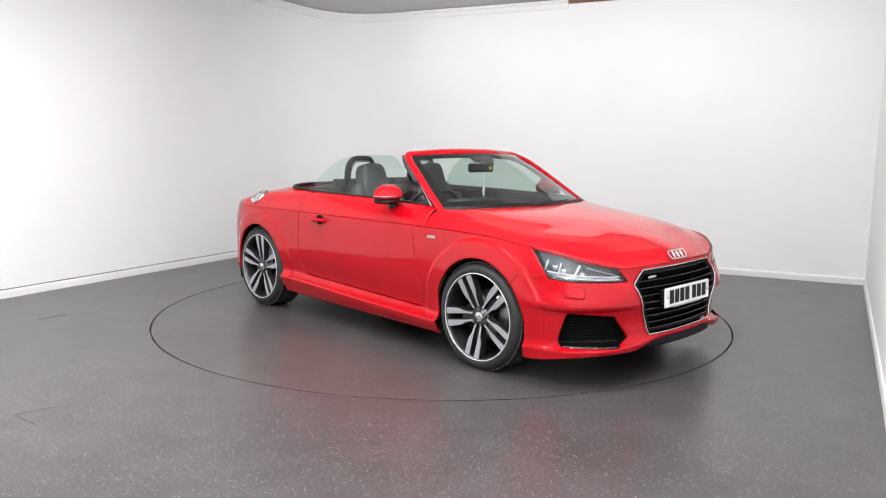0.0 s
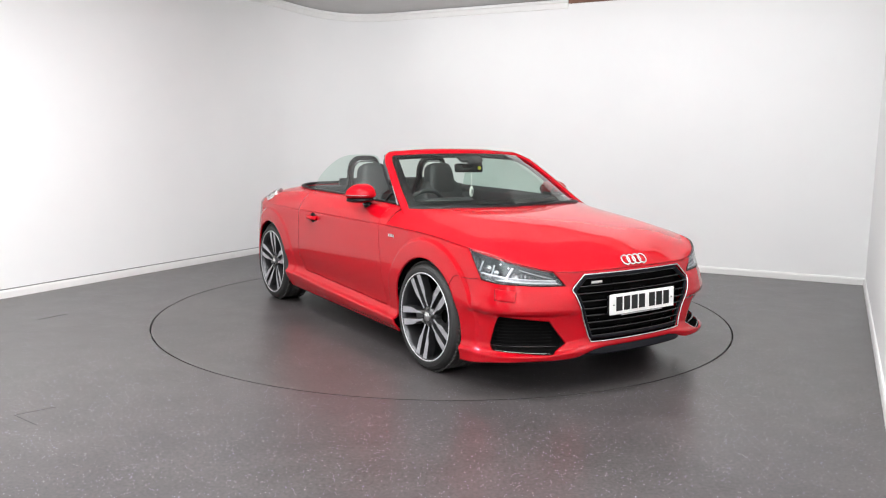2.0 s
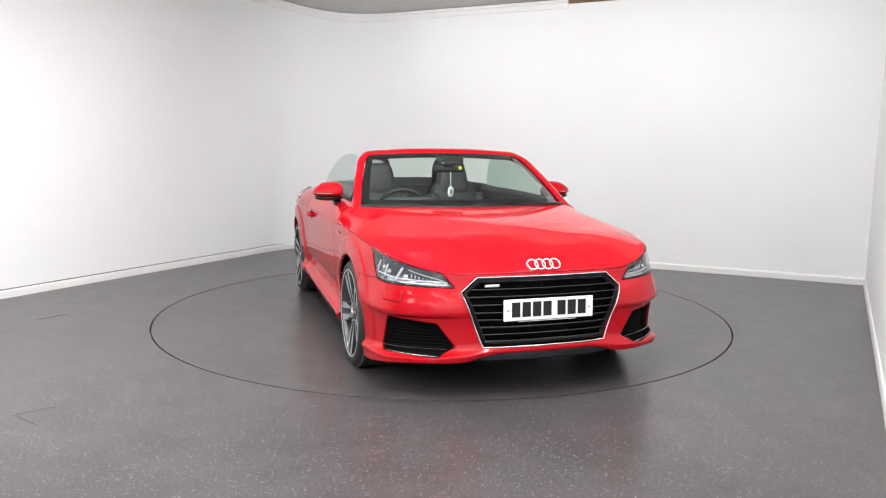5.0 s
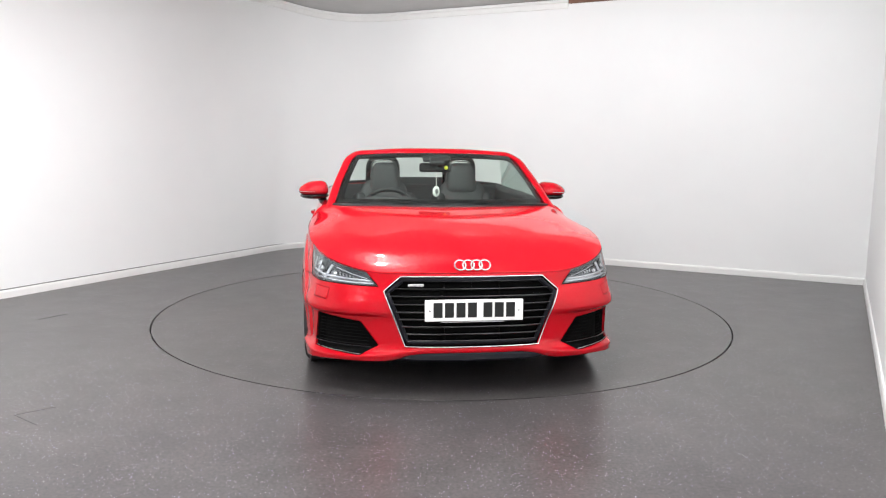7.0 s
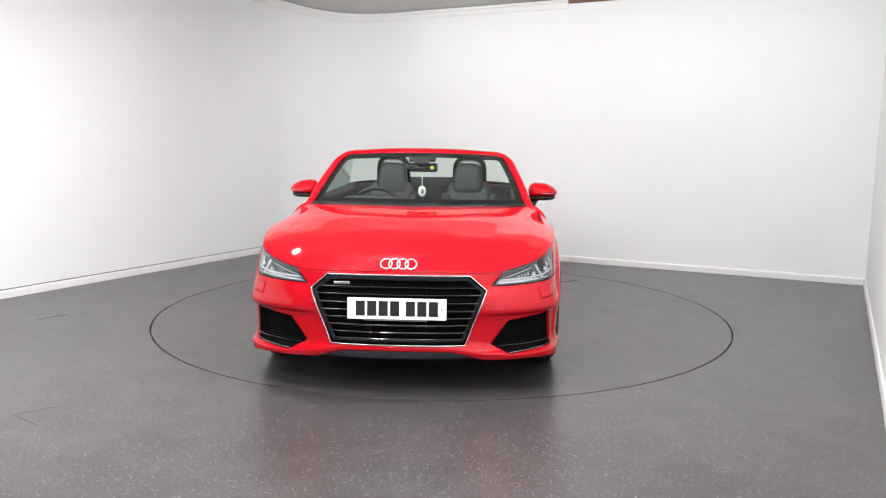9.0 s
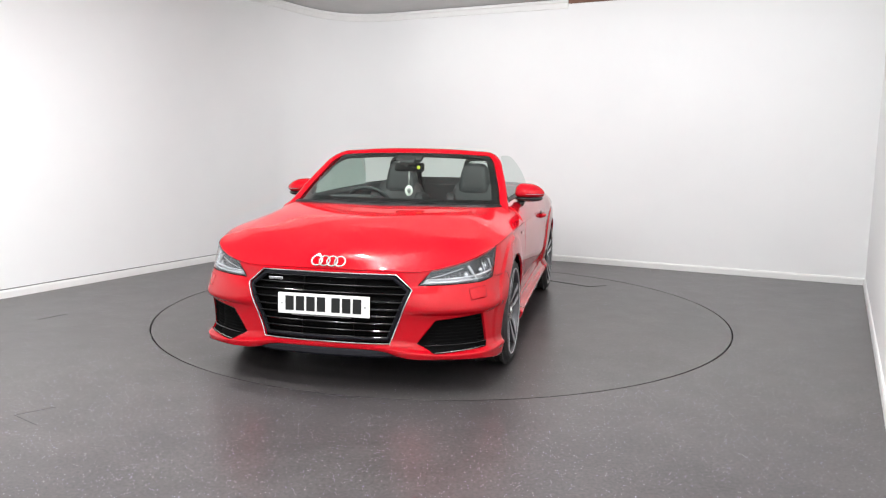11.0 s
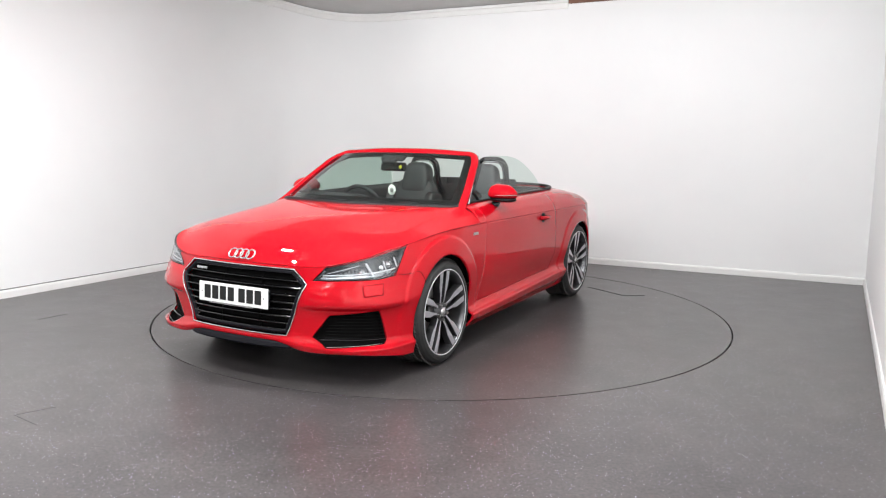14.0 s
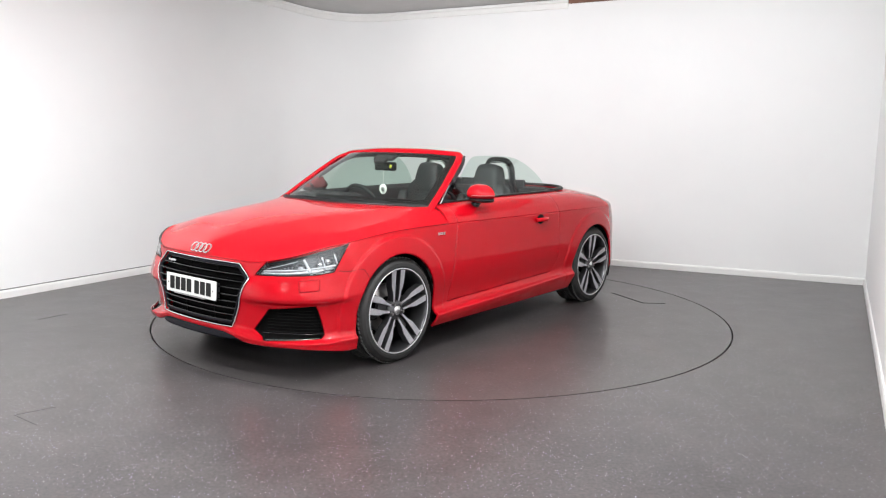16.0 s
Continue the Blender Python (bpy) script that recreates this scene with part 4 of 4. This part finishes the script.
def build_screen(car):
    ws = new("windscreen")
    ws.parent = car
    P = coons(SB, ST, SS, SM, 40, 40)
    g = Patch(P)
    pane = both("pane", g, SCREEN, ws, "green-tinted windscreen glass")
    pane.visible_shadow = False
    u = np.linspace(0, 1, 40)[:, None] * np.ones((1, 40))
    v = np.linspace(0, 1, 40)[None, :] * np.ones((40, 1))
    mask = np.minimum(np.minimum((u - 0.095) * 0.6, (0.945 - u) * 0.6), (v - 0.075) * 0.7).ravel()
    border = Patch(P)
    border.F = border.F[mask[border.F].mean(1) < 0]
    border.shift(-0.003)
    both("black_border", border, GLOSS_BLACK, ws)
    # pillars and header in one red frame
    path = [(0.86, 0.795, 0.893), (0.78, 0.768, 0.943), (0.62, 0.728, 1.052), (0.45, 0.676, 1.168), (0.325, 0.630, 1.248), (0.262, 0.575, 1.282), (0.272, 0.46, 1.291),
            (0.312, 0.20, 1.303), (0.322, 0.0, 1.305)]
    half = spline(path, 40)
    full = np.vstack([half, (half * [1, -1, 1])[::-1][1:]])
    n = len(full)
    bm = bmesh.new()
    rows = []
    for i in range(n):
        d = Vector(full[min(i + 1, n - 1)] - full[max(i - 1, 0)]).normalized()
        k = min(i, n - 1 - i) / 39
        out = Vector((0.45, 0.15 * np.sign(full[i][1]), 0.9))
        side = d.cross(out).normalized()
        nor = side.cross(d).normalized()
        wid = 0.028 + 0.010 * step((k - 0.55) / 0.3)
        th = 0.012
        # inner edge lies on the glass, outer edge away from it
        prof = [(-0.45, -0.6), (-0.95, -0.25), (-1.0, 0.15), (-0.75, 0.75), (0, 1.0), (0.75, 0.8), (1.0, 0.15), (0.95, -0.4), (0.4, -0.9)]
        rows.append([bm.verts.new(Vector(full[i]) + side * a * wid + nor * b * th) for a, b in prof])
    for q, r in zip(rows, rows[1:]):
        for j in range(9):
            bm.faces.new((q[j], q[(j + 1) % 9], r[(j + 1) % 9], r[j]))
    part("screen_frame", bm, RED, ws, "red painted windscreen frame")
    # inner dark lining behind frame
    lin = full[12:-12] + np.array([-0.030, 0, -0.024])
    part("frame_lining", tube([tuple(p) for p in lin], 0.024, 8), DASH, ws)
    # sensor block and mirror
    bm = bmesh.new()
    box(bm, (0.10, 0.20, 0.03), (0.42, 0, 1.258), (0, 28, 0), 0.012)
    box(bm, (0.09, 0.11, 0.03), (0.47, 0, 1.236), (0, 28, 0), 0.010)
    part("sensor_housing", bm, DASH, ws)
    mir = new("interior_mirror")
    mir.parent = car
    bm = bmesh.new()
    box(bm, (0.035, 0.235, 0.066), (0.425, -0.005, 1.185), (0, -10, -6), 0.015)
    part("mirror_shell", bm, GLOSS_BLACK, mir)
    part("mirror_stem", tube([(0.43, 0, 1.19), (0.46, 0, 1.245)], 0.010, 8), GLOSS_BLACK, mir)
    bm = bmesh.new()
    bmesh.ops.create_cone(bm, cap_ends=True, segments=20, radius1=0.014, radius2=0.014, depth=0.003, matrix=pose(0.4535, 0.072, 1.185, 0, 80, -6))
    part("sticker", bm, YELLOW, mir, "round yellow sticker")
    # wipers
    for y0, y1 in ((-0.52, -0.02), (0.0, 0.50)):
        wp = new("wiper")
        wp.parent = car
        line = []
        for k in np.linspace(0, 1, 8):
            y = y0 + (y1 - y0) * k
            x = np.interp(abs(y), [0, 0.3, 0.6, 0.735], [0.99, 0.965, 0.88, 0.775])
            line.append((x - 0.004 - 0.006 * k, y, 0.958 + 0.004 * k))
        part("wiper_blade", tube(line, 0.005, 6), BLACK, wp)
        part("wiper_arm", tube([(line[0][0] + 0.02, y0 - 0.03, 0.950), (line[4][0] + 0.008, line[4][1], line[4][2] + 0.006)], 0.006, 6, flat=0.7), BLACK, wp)
    # scuttle below the glass
    line = [(0.755, 0.78, 0.925), (0.85, 0.68, 0.935), (0.935, 0.45, 0.937), (0.985, 0.2, 0.936), (0.993, 0, 0.936)]
    h = spline(line, 20)
    part("scuttle", tube([tuple(p) for p in np.vstack([h, (h * [1, -1, 1])[::-1][1:]])], 0.022, 8), BLACK, car)


def build_windows(car):
    top = [(0.62, 0.965), (0.45, 1.09), (0.285, 1.212), (0.20, 1.258), (0.05, 1.275), (-0.22, 1.27), (-0.42, 1.235), (-0.55, 1.165), (-0.655, 1.07), (-0.71, 0.985)]
    t = spline(top, 60)
    for side in (1, -1):
        V, F = [], []
        m = 12
        for x, z in t:
            zb = 0.955
            for k in range(m):
                zz = zb + (z - zb) * k / (m - 1)
                V.append((x, side * (0.745 - 0.10 * (zz - zb) - 0.75 * (zz - zb) ** 2), zz))
        for i in range(59):
            for j in range(m - 1):
                a = i * m + j
                F.append((a, a + m, a + m + 1, a + 1))
        w = raw("side_window", V, F, SIDE, car, "green-tinted raised side window")
        w.visible_shadow = False
        # belt seal and quarter-light bar
        part("window_seal", tube([(x, side * (0.758), np.interp(x, [-0.8, 0, 0.8], [0.988, 0.978, 0.955])) for x in np.linspace(0.70, -0.78, 14)], 0.008, 6), BLACK, car)
        part("quarter_bar", tube([(0.50, side * 0.752, 0.965), (0.53, side * 0.735, 1.01), (0.565, side * 0.722, 1.03)], 0.010, 6), BLACK, car)
        part("pillar_seal", tube([(0.70, side * 0.768, 0.955), (0.52, side * 0.712, 1.083), (0.33, side * 0.645, 1.215), (0.22, side * 0.60, 1.268)], 0.009, 6), BLACK, car)
        part("pillar_strip", tube([(0.715, side * 0.783, 0.955), (0.64, side * 0.757, 1.012), (0.56, side * 0.732, 1.072)], 0.006, 6), CHROME, car)


def build_mirror(car, side):
    wm = new("wing_mirror")
    wm.parent = car
    bm = bmesh.new()
    bmesh.ops.create_uvsphere(bm, u_segments=40, v_segments=24, radius=1.0)
    for q in bm.verts:
        x, y, z = q.co
        # blunt face behind, rounded shell in front; tall beside the car and drawn down to a point outwards
        out = y * side
        t = (out + 1) / 2
        q.co.x = (x if x > 0 else x * 0.25) * 0.122 * (1 - 0.22 * t * t)
        q.co.y = math.copysign(abs(y) ** (0.80 if out > 0 else 0.55), y) * 0.106
        q.co.z = math.copysign(abs(z) ** 0.85, z) * (0.084 * (1 - 0.50 * t ** 1.7) if z > 0 else 0.036)
    bmesh.ops.transform(bm, matrix=pose(0.365, side * 0.896, 1.010, 0, 0, side * -12), verts=bm.verts)
    part("mirror_shell", bm, RED, wm, "red painted mirror shell")
    bm = bmesh.new()
    bmesh.ops.create_uvsphere(bm, u_segments=32, v_segments=16, radius=1.0)
    for q in bm.verts:
        x, y, z = q.co
        q.co.x = (x if x > 0 else x * 0.25) * 0.116
        q.co.y = math.copysign(abs(y) ** 0.8, y) * 0.104
        q.co.z = z * 0.026
    bmesh.ops.transform(bm, matrix=pose(0.362, side * 0.889, 0.975, 0, 0, side * -12), verts=bm.verts)
    part("mirror_base", bm, GLOSS_BLACK, wm)
    part("mirror_foot", tube([(0.375, side * 0.84, 0.965), (0.375, side * 0.825, 0.935), (0.38, side * 0.805, 0.915)], [0.036, 0.036, 0.044], 12, flat=0.8), GLOSS_BLACK, wm)
    bm = bmesh.new()
    bmesh.ops.create_uvsphere(bm, u_segments=28, v_segments=8, radius=1.0)
    bmesh.ops.scale(bm, vec=(0.006, 0.098, 0.055), verts=bm.verts)
    bmesh.ops.transform(bm, matrix=pose(0.335, side * 0.885, 1.010, 0, 0, side * -12), verts=bm.verts)
    part("mirror_glass", bm, CHROME, wm)
    # pale line modelled on the shell for the lamps' reflections
    line = []
    for k in np.linspace(-0.2, 1.35, 10):
        line.append((0.365 + 0.1255 * math.cos(k), side * (0.896 + 0.1095 * math.sin(k)), 1.008))
    part("glint_strip", tube(line, 0.0022, 6), LAMP_GREY, wm, "slim clear indicator strip")


def build_side_details(car):
    for side in (1, -1):
        h = new("door_handle")
        h.parent = car
        y = side * 0.902
        # flat dark disc for the shade in the red hollow behind the grip
        bm = bmesh.new()
        bmesh.ops.create_uvsphere(bm, u_segments=24, v_segments=12, radius=1.0)
        bmesh.ops.scale(bm, vec=(0.052, 0.006, 0.040), verts=bm.verts)
        bmesh.ops.translate(bm, verts=bm.verts, vec=(-0.375, side * 0.899, 0.786))
        part("recess_shade", bm, DARK, h)
        pts = [(-0.300, y + side * 0.006, 0.786), (-0.33, y + side * 0.022, 0.787), (-0.38, y + side * 0.030, 0.788), (-0.43, y + side * 0.024, 0.788), (-0.458, y + side * 0.006, 0.787)]
        s = spline(pts, 14)
        part("handle_grip", tube([tuple(p) for p in s], 0.016, 10, flat=1.0), RED, h, "red painted handle")
        # small bright badge plate with two bars
        b = new("side_badge")
        b.parent = car
        bm = bmesh.new()
        for k in range(4):
            box(bm, (0.013, 0.003, 0.018), (0.875 - 0.019 * k, side * 0.909, 0.776))
        part("badge_bar", bm, SATIN, b, "small silver badge on the wing", smooth=False)
    # round bright fuel cap on the right rear quarter
    cap = new("fuel_cap")
    cap.parent = car
    cx, cz = -1.356, 0.913
    T = SKIN.up.reshape(-1, 3)
    k = int(np.argmin((T[:, 0] - cx) ** 2 + (T[:, 2] - cz) ** 2))
    nn = Patch(SKIN.up).N[k] * [1, -1, 1]
    m = Matrix.Translation(T[k] * [1, -1, 1]) @ Vector(nn).to_track_quat("Y", "Z").to_matrix().to_4x4()
    bm = lathe([(0.0, 0.006), (0.070, 0.006), (0.080, 0.004), (0.084, -0.01)], 40)
    bmesh.ops.transform(bm, matrix=m, verts=bm.verts)
    part("cap_disc", bm, SATIN, cap, "brushed aluminium fuel cap")
    bm = lathe([(0.060, 0.005), (0.060, 0.012), (0.074, 0.012), (0.074, 0.005)], 40)
    bmesh.ops.transform(bm, matrix=m, verts=bm.verts)
    part("cap_ring", bm, CHROME, cap)
    for k in range(6):
        a = k * math.pi / 3
        bm = bmesh.new()
        bmesh.ops.create_cone(bm, cap_ends=True, segments=10, radius1=0.005, radius2=0.005, depth=0.01, matrix=m @ pose(0.045 * math.cos(a), 0.008, 0.045 * math.sin(a), 90, 0, 0))
        part("cap_screw", bm, STEEL, cap)


# ---- inside ----
def cushion(size, at, turn, mat, name, parent, taper=0.0):
    bm = bmesh.new()
    bmesh.ops.create_cube(bm, size=1)
    bmesh.ops.subdivide_edges(bm, edges=bm.edges, cuts=7, use_grid_fill=True)
    for q in bm.verts:
        p = q.co * 2
        s = [abs(c) for c in p]
        e = 5.0
        r = (s[0] ** e + s[1] ** e + s[2] ** e) ** (1 / e)
        k = max(s) / r
        q.co = Vector((p.x * k * size[0] / 2, p.y * k * size[1] / 2 * (1 - taper * p.z), p.z * k * size[2] / 2))
    bmesh.ops.transform(bm, matrix=pose(*at, *turn), verts=bm.verts)
    return part(name, bm, mat, parent)


def build_interior(car):
    tub = new("cabin")
    tub.parent = car
    boxed("cabin_floor", (2.0, 1.36, 0.04), (-0.1, 0, 0.34), DASH, tub)
    boxed("rear_bulkhead", (0.10, 1.30, 0.50), (-0.80, 0, 0.62), DASH, tub, turn=(0, -8, 0))
    for side in (1, -1):
        bm = bmesh.new()
        box(bm, (1.40, 0.06, 0.58), (0.0, side * 0.715, 0.68), (0, 0, 0), 0.02)
        box(bm, (0.62, 0.07, 0.06), (-0.02, side * 0.665, 0.74), (0, 0, 0), 0.02)
        part("door_lining", bm, DASH, tub)
    # dashboard
    bm = bmesh.new()
    prof = [(0.97, 0.925), (0.85, 0.950), (0.70, 0.958), (0.58, 0.940), (0.52, 0.90), (0.53, 0.80), (0.60, 0.62), (0.95, 0.55)]
    rows = []
    for y in np.linspace(-0.70, 0.70, 15):
        rows.append([bm.verts.new((x - (0.14 * (abs(y) / 0.7) ** 2 if x > 0.8 else 0), y, z)) for x, z in prof])
    for q, r in zip(rows, rows[1:]):
        for j in range(7):
            bm.faces.new((q[j], q[j + 1], r[j + 1], r[j]))
    bm.faces.new(rows[0])
    bm.faces.new(rows[-1][::-1])
    part("dashboard", bm, DASH, tub)
    cushion((0.28, 0.38, 0.08), (0.62, -0.35, 0.945), (0, -6, 0), DASH, "instrument_hood", tub)
    boxed("centre_tunnel", (1.3, 0.24, 0.26), (-0.1, 0, 0.46), DASH, tub, bevel=0.03)
    # steering wheel on the right
    wheel = new("steering_wheel")
    wheel.parent = car
    m = pose(0.33, -0.35, 0.858, 0, -66, 0)
    pts = [m @ Vector((0.182 * math.cos(a), 0.182 * math.sin(a), 0)) for a in np.linspace(0, 2 * math.pi, 41)[:-1]]
    part("wheel_ring", tube(pts, 0.016, 10, True, up=(0.9, 0, 0.4)), LEATHER, wheel)
    for a in (0.0, math.pi / 2, -math.pi / 2):
        p = [m @ Vector((r * math.cos(a + math.pi), r * math.sin(a + math.pi), 0)) for r in (0.04, 0.18)]
        part("wheel_spoke", tube(p, 0.016, 8, flat=0.6), SATIN if a else DASH, wheel)
    cushion((0.13, 0.13, 0.05), tuple(m.translation), (0, -66, 0), DASH, "airbag_pad", wheel)
    for side in (1, -1):
        seat = new("seat")
        seat.parent = car
        y = side * 0.335
        cushion((0.52, 0.50, 0.17), (-0.12, y, 0.50), (0, -8, 0), LEATHER, "seat_cushion", seat)
        cushion((0.15, 0.44, 0.60), (-0.40, y, 0.76), (0, -16, 0), LEATHER, "backrest", seat, 0.10)
        for s in (-1, 1):
            cushion((0.18, 0.09, 0.46), (-0.35, y + s * 0.20, 0.72), (0, -16, s * -16), LEATHER, "side_bolster", seat)
        cushion((0.15, 0.255, 0.29), (-0.470, y * 0.97, 1.052), (0, -12, 0), LEATHER, "headrest", seat, 0.16)
        # roll hoop
        hoop = new("roll_hoop")
        hoop.parent = car
        pts = []
        for a in np.linspace(0, math.pi, 15):
            pts.append((-0.62 + 0.04 * math.sin(a), y + math.copysign(0.125 * abs(math.cos(a)) ** 0.5, math.cos(a)), 1.07 + 0.165 * max(math.sin(a), 0) ** 0.5))
        pts = [(-0.70, y + 0.140, 0.92)] + pts + [(-0.70, y - 0.140, 0.92)]
        s = spline(pts, 40)
        part("hoop_tube", tube([tuple(p) for p in s], 0.024, 10, up=(1, 0, 0)), GLOSS_BLACK, hoop)
        boxed("hoop_panel", (0.03, 0.27, 0.16), (-0.79, y, 0.985), DASH, hoop, bevel=0.01)
        s2 = [(p[0] + 0.012, y + (p[1] - y) * 0.84, 0.92 + (p[2] - 0.92) * 0.94) for p in s]
        part("hoop_trim", tube(s2, 0.008, 8), SATIN, hoop, "satin aluminium inner edge")
    boxed("wind_deflector", (0.012, 0.42, 0.16), (-0.80, 0, 0.985), DASH, car)
    boxed("rear_panel", (0.03, 1.40, 0.20), (-0.745, 0, 0.905), DASH, tub)
    # padded top of the door linings
    for side in (1, -1):
        bm = bmesh.new()
        rows = []
        for x in np.linspace(0.70, -0.98, 20):
            zb = np.interp(x, [-0.8, 0, 0.8], [0.988, 0.978, 0.955])
            wide = np.interp(x, [-0.98, -0.75, 0.7], [0.722, 0.752, 0.756])
            rows.append([bm.verts.new((x, side * y, z)) for y, z in ((wide, zb + 0.004), (wide - 0.030, zb + 0.006), (0.690, zb - 0.03), (0.680, zb - 0.12))])
        for q, r in zip(rows, rows[1:]):
            for j in range(3):
                bm.faces.new((q[j], q[j + 1], r[j + 1], r[j]))
        part("door_capping", bm, DASH, tub)
    # folded hood well behind the seats
    bm = bmesh.new()
    rows = []
    for x, zc, w in ((-0.72, 0.985, 0.735), (-0.90, 0.995, 0.735), (-1.02, 0.997, 0.69), (-1.15, 0.998, 0.56), (-1.23, 0.998, 0.27), (-1.255, 0.998, 0.02)):
        rows.append([bm.verts.new((x, w * k, zc - 0.014 + 0.012 * math.cos(k * 1.5))) for k in np.linspace(-1, 1, 17)])
    for q, r in zip(rows, rows[1:]):
        for j in range(16):
            bm.faces.new((q[j], q[j + 1], r[j + 1], r[j]))
    part("hood_well", bm, FABRIC, car, "black cloth cover over the folded roof")
    line = spline([(-0.74, 0.752, 0.992), (-1.00, 0.712, 0.998), (-1.16, 0.557, 1.005), (-1.24, 0.267, 1.008), (-1.26, 0, 1.009)], 24)
    part("well_seal", tube([tuple(p) for p in np.vstack([line, (line * [1, -1, 1])[::-1][1:]])], 0.012, 8), BLACK, car)


def build_pendant(car):
    """The ornament hangs from the mirror and turns with the car."""
    pe = new("mirror_pendant")
    pe.parent = car
    part("cord", tube([(0.455, 0.0, 1.155), (0.458, 0.0, 1.045)], 0.0025, 6), WHITE, pe, "pale cord")
    bm = bmesh.new()
    bmesh.ops.create_uvsphere(bm, u_segments=24, v_segments=14, radius=1.0)
    bmesh.ops.scale(bm, vec=(0.008, 0.030, 0.040), verts=bm.verts)
    bmesh.ops.transform(bm, matrix=pose(0.458, 0, 1.012, 0, 0, 25), verts=bm.verts)
    part("medallion", bm, WHITE, pe, "white oval medallion")
    bm = bmesh.new()
    bmesh.ops.create_uvsphere(bm, u_segments=18, v_segments=10, radius=1.0)
    bmesh.ops.scale(bm, vec=(0.010, 0.020, 0.028), verts=bm.verts)
    bmesh.ops.transform(bm, matrix=pose(0.458, 0, 1.012, 0, 0, 25), verts=bm.verts)
    part("medallion_centre", bm, STEEL, pe)


def build_car():
    car = new("car")
    tagged(car, "glossy red two-seat convertible sports car, roof folded, on a turntable", "car")
    build_body(car)
    arch_liner(car)
    for x, side, turn in ((AXLE, 1, 1), (AXLE, -1, 27), (-AXLE, 1, 0), (-AXLE, -1, 0)):
        build_wheel(car, x, side, turn)
    build_nose(car)
    build_screen(car)
    build_windows(car)
    for side in (1, -1):
        build_mirror(car, side)
    build_side_details(car)
    build_interior(car)
    build_pendant(car)
    return car


build_room()
build_floor_marks()
turntable = build_turntable()
red_car = build_car()


def motions():
    """The disc turns at an even rate and carries the car round with it."""
    discs, cars = [], []
    for t in range(0, 17):
        a = -45.654 - 5.23965 * t
        discs.append((float(t), pose(0, 0, 0, 0, 0, a)))
        cars.append((float(t), pose(0, 0, 0, 0, 0, a) @ pose(0.1106, -0.1279, 0)))
    walk(turntable, discs)
    walk(red_car, cars)


motions()
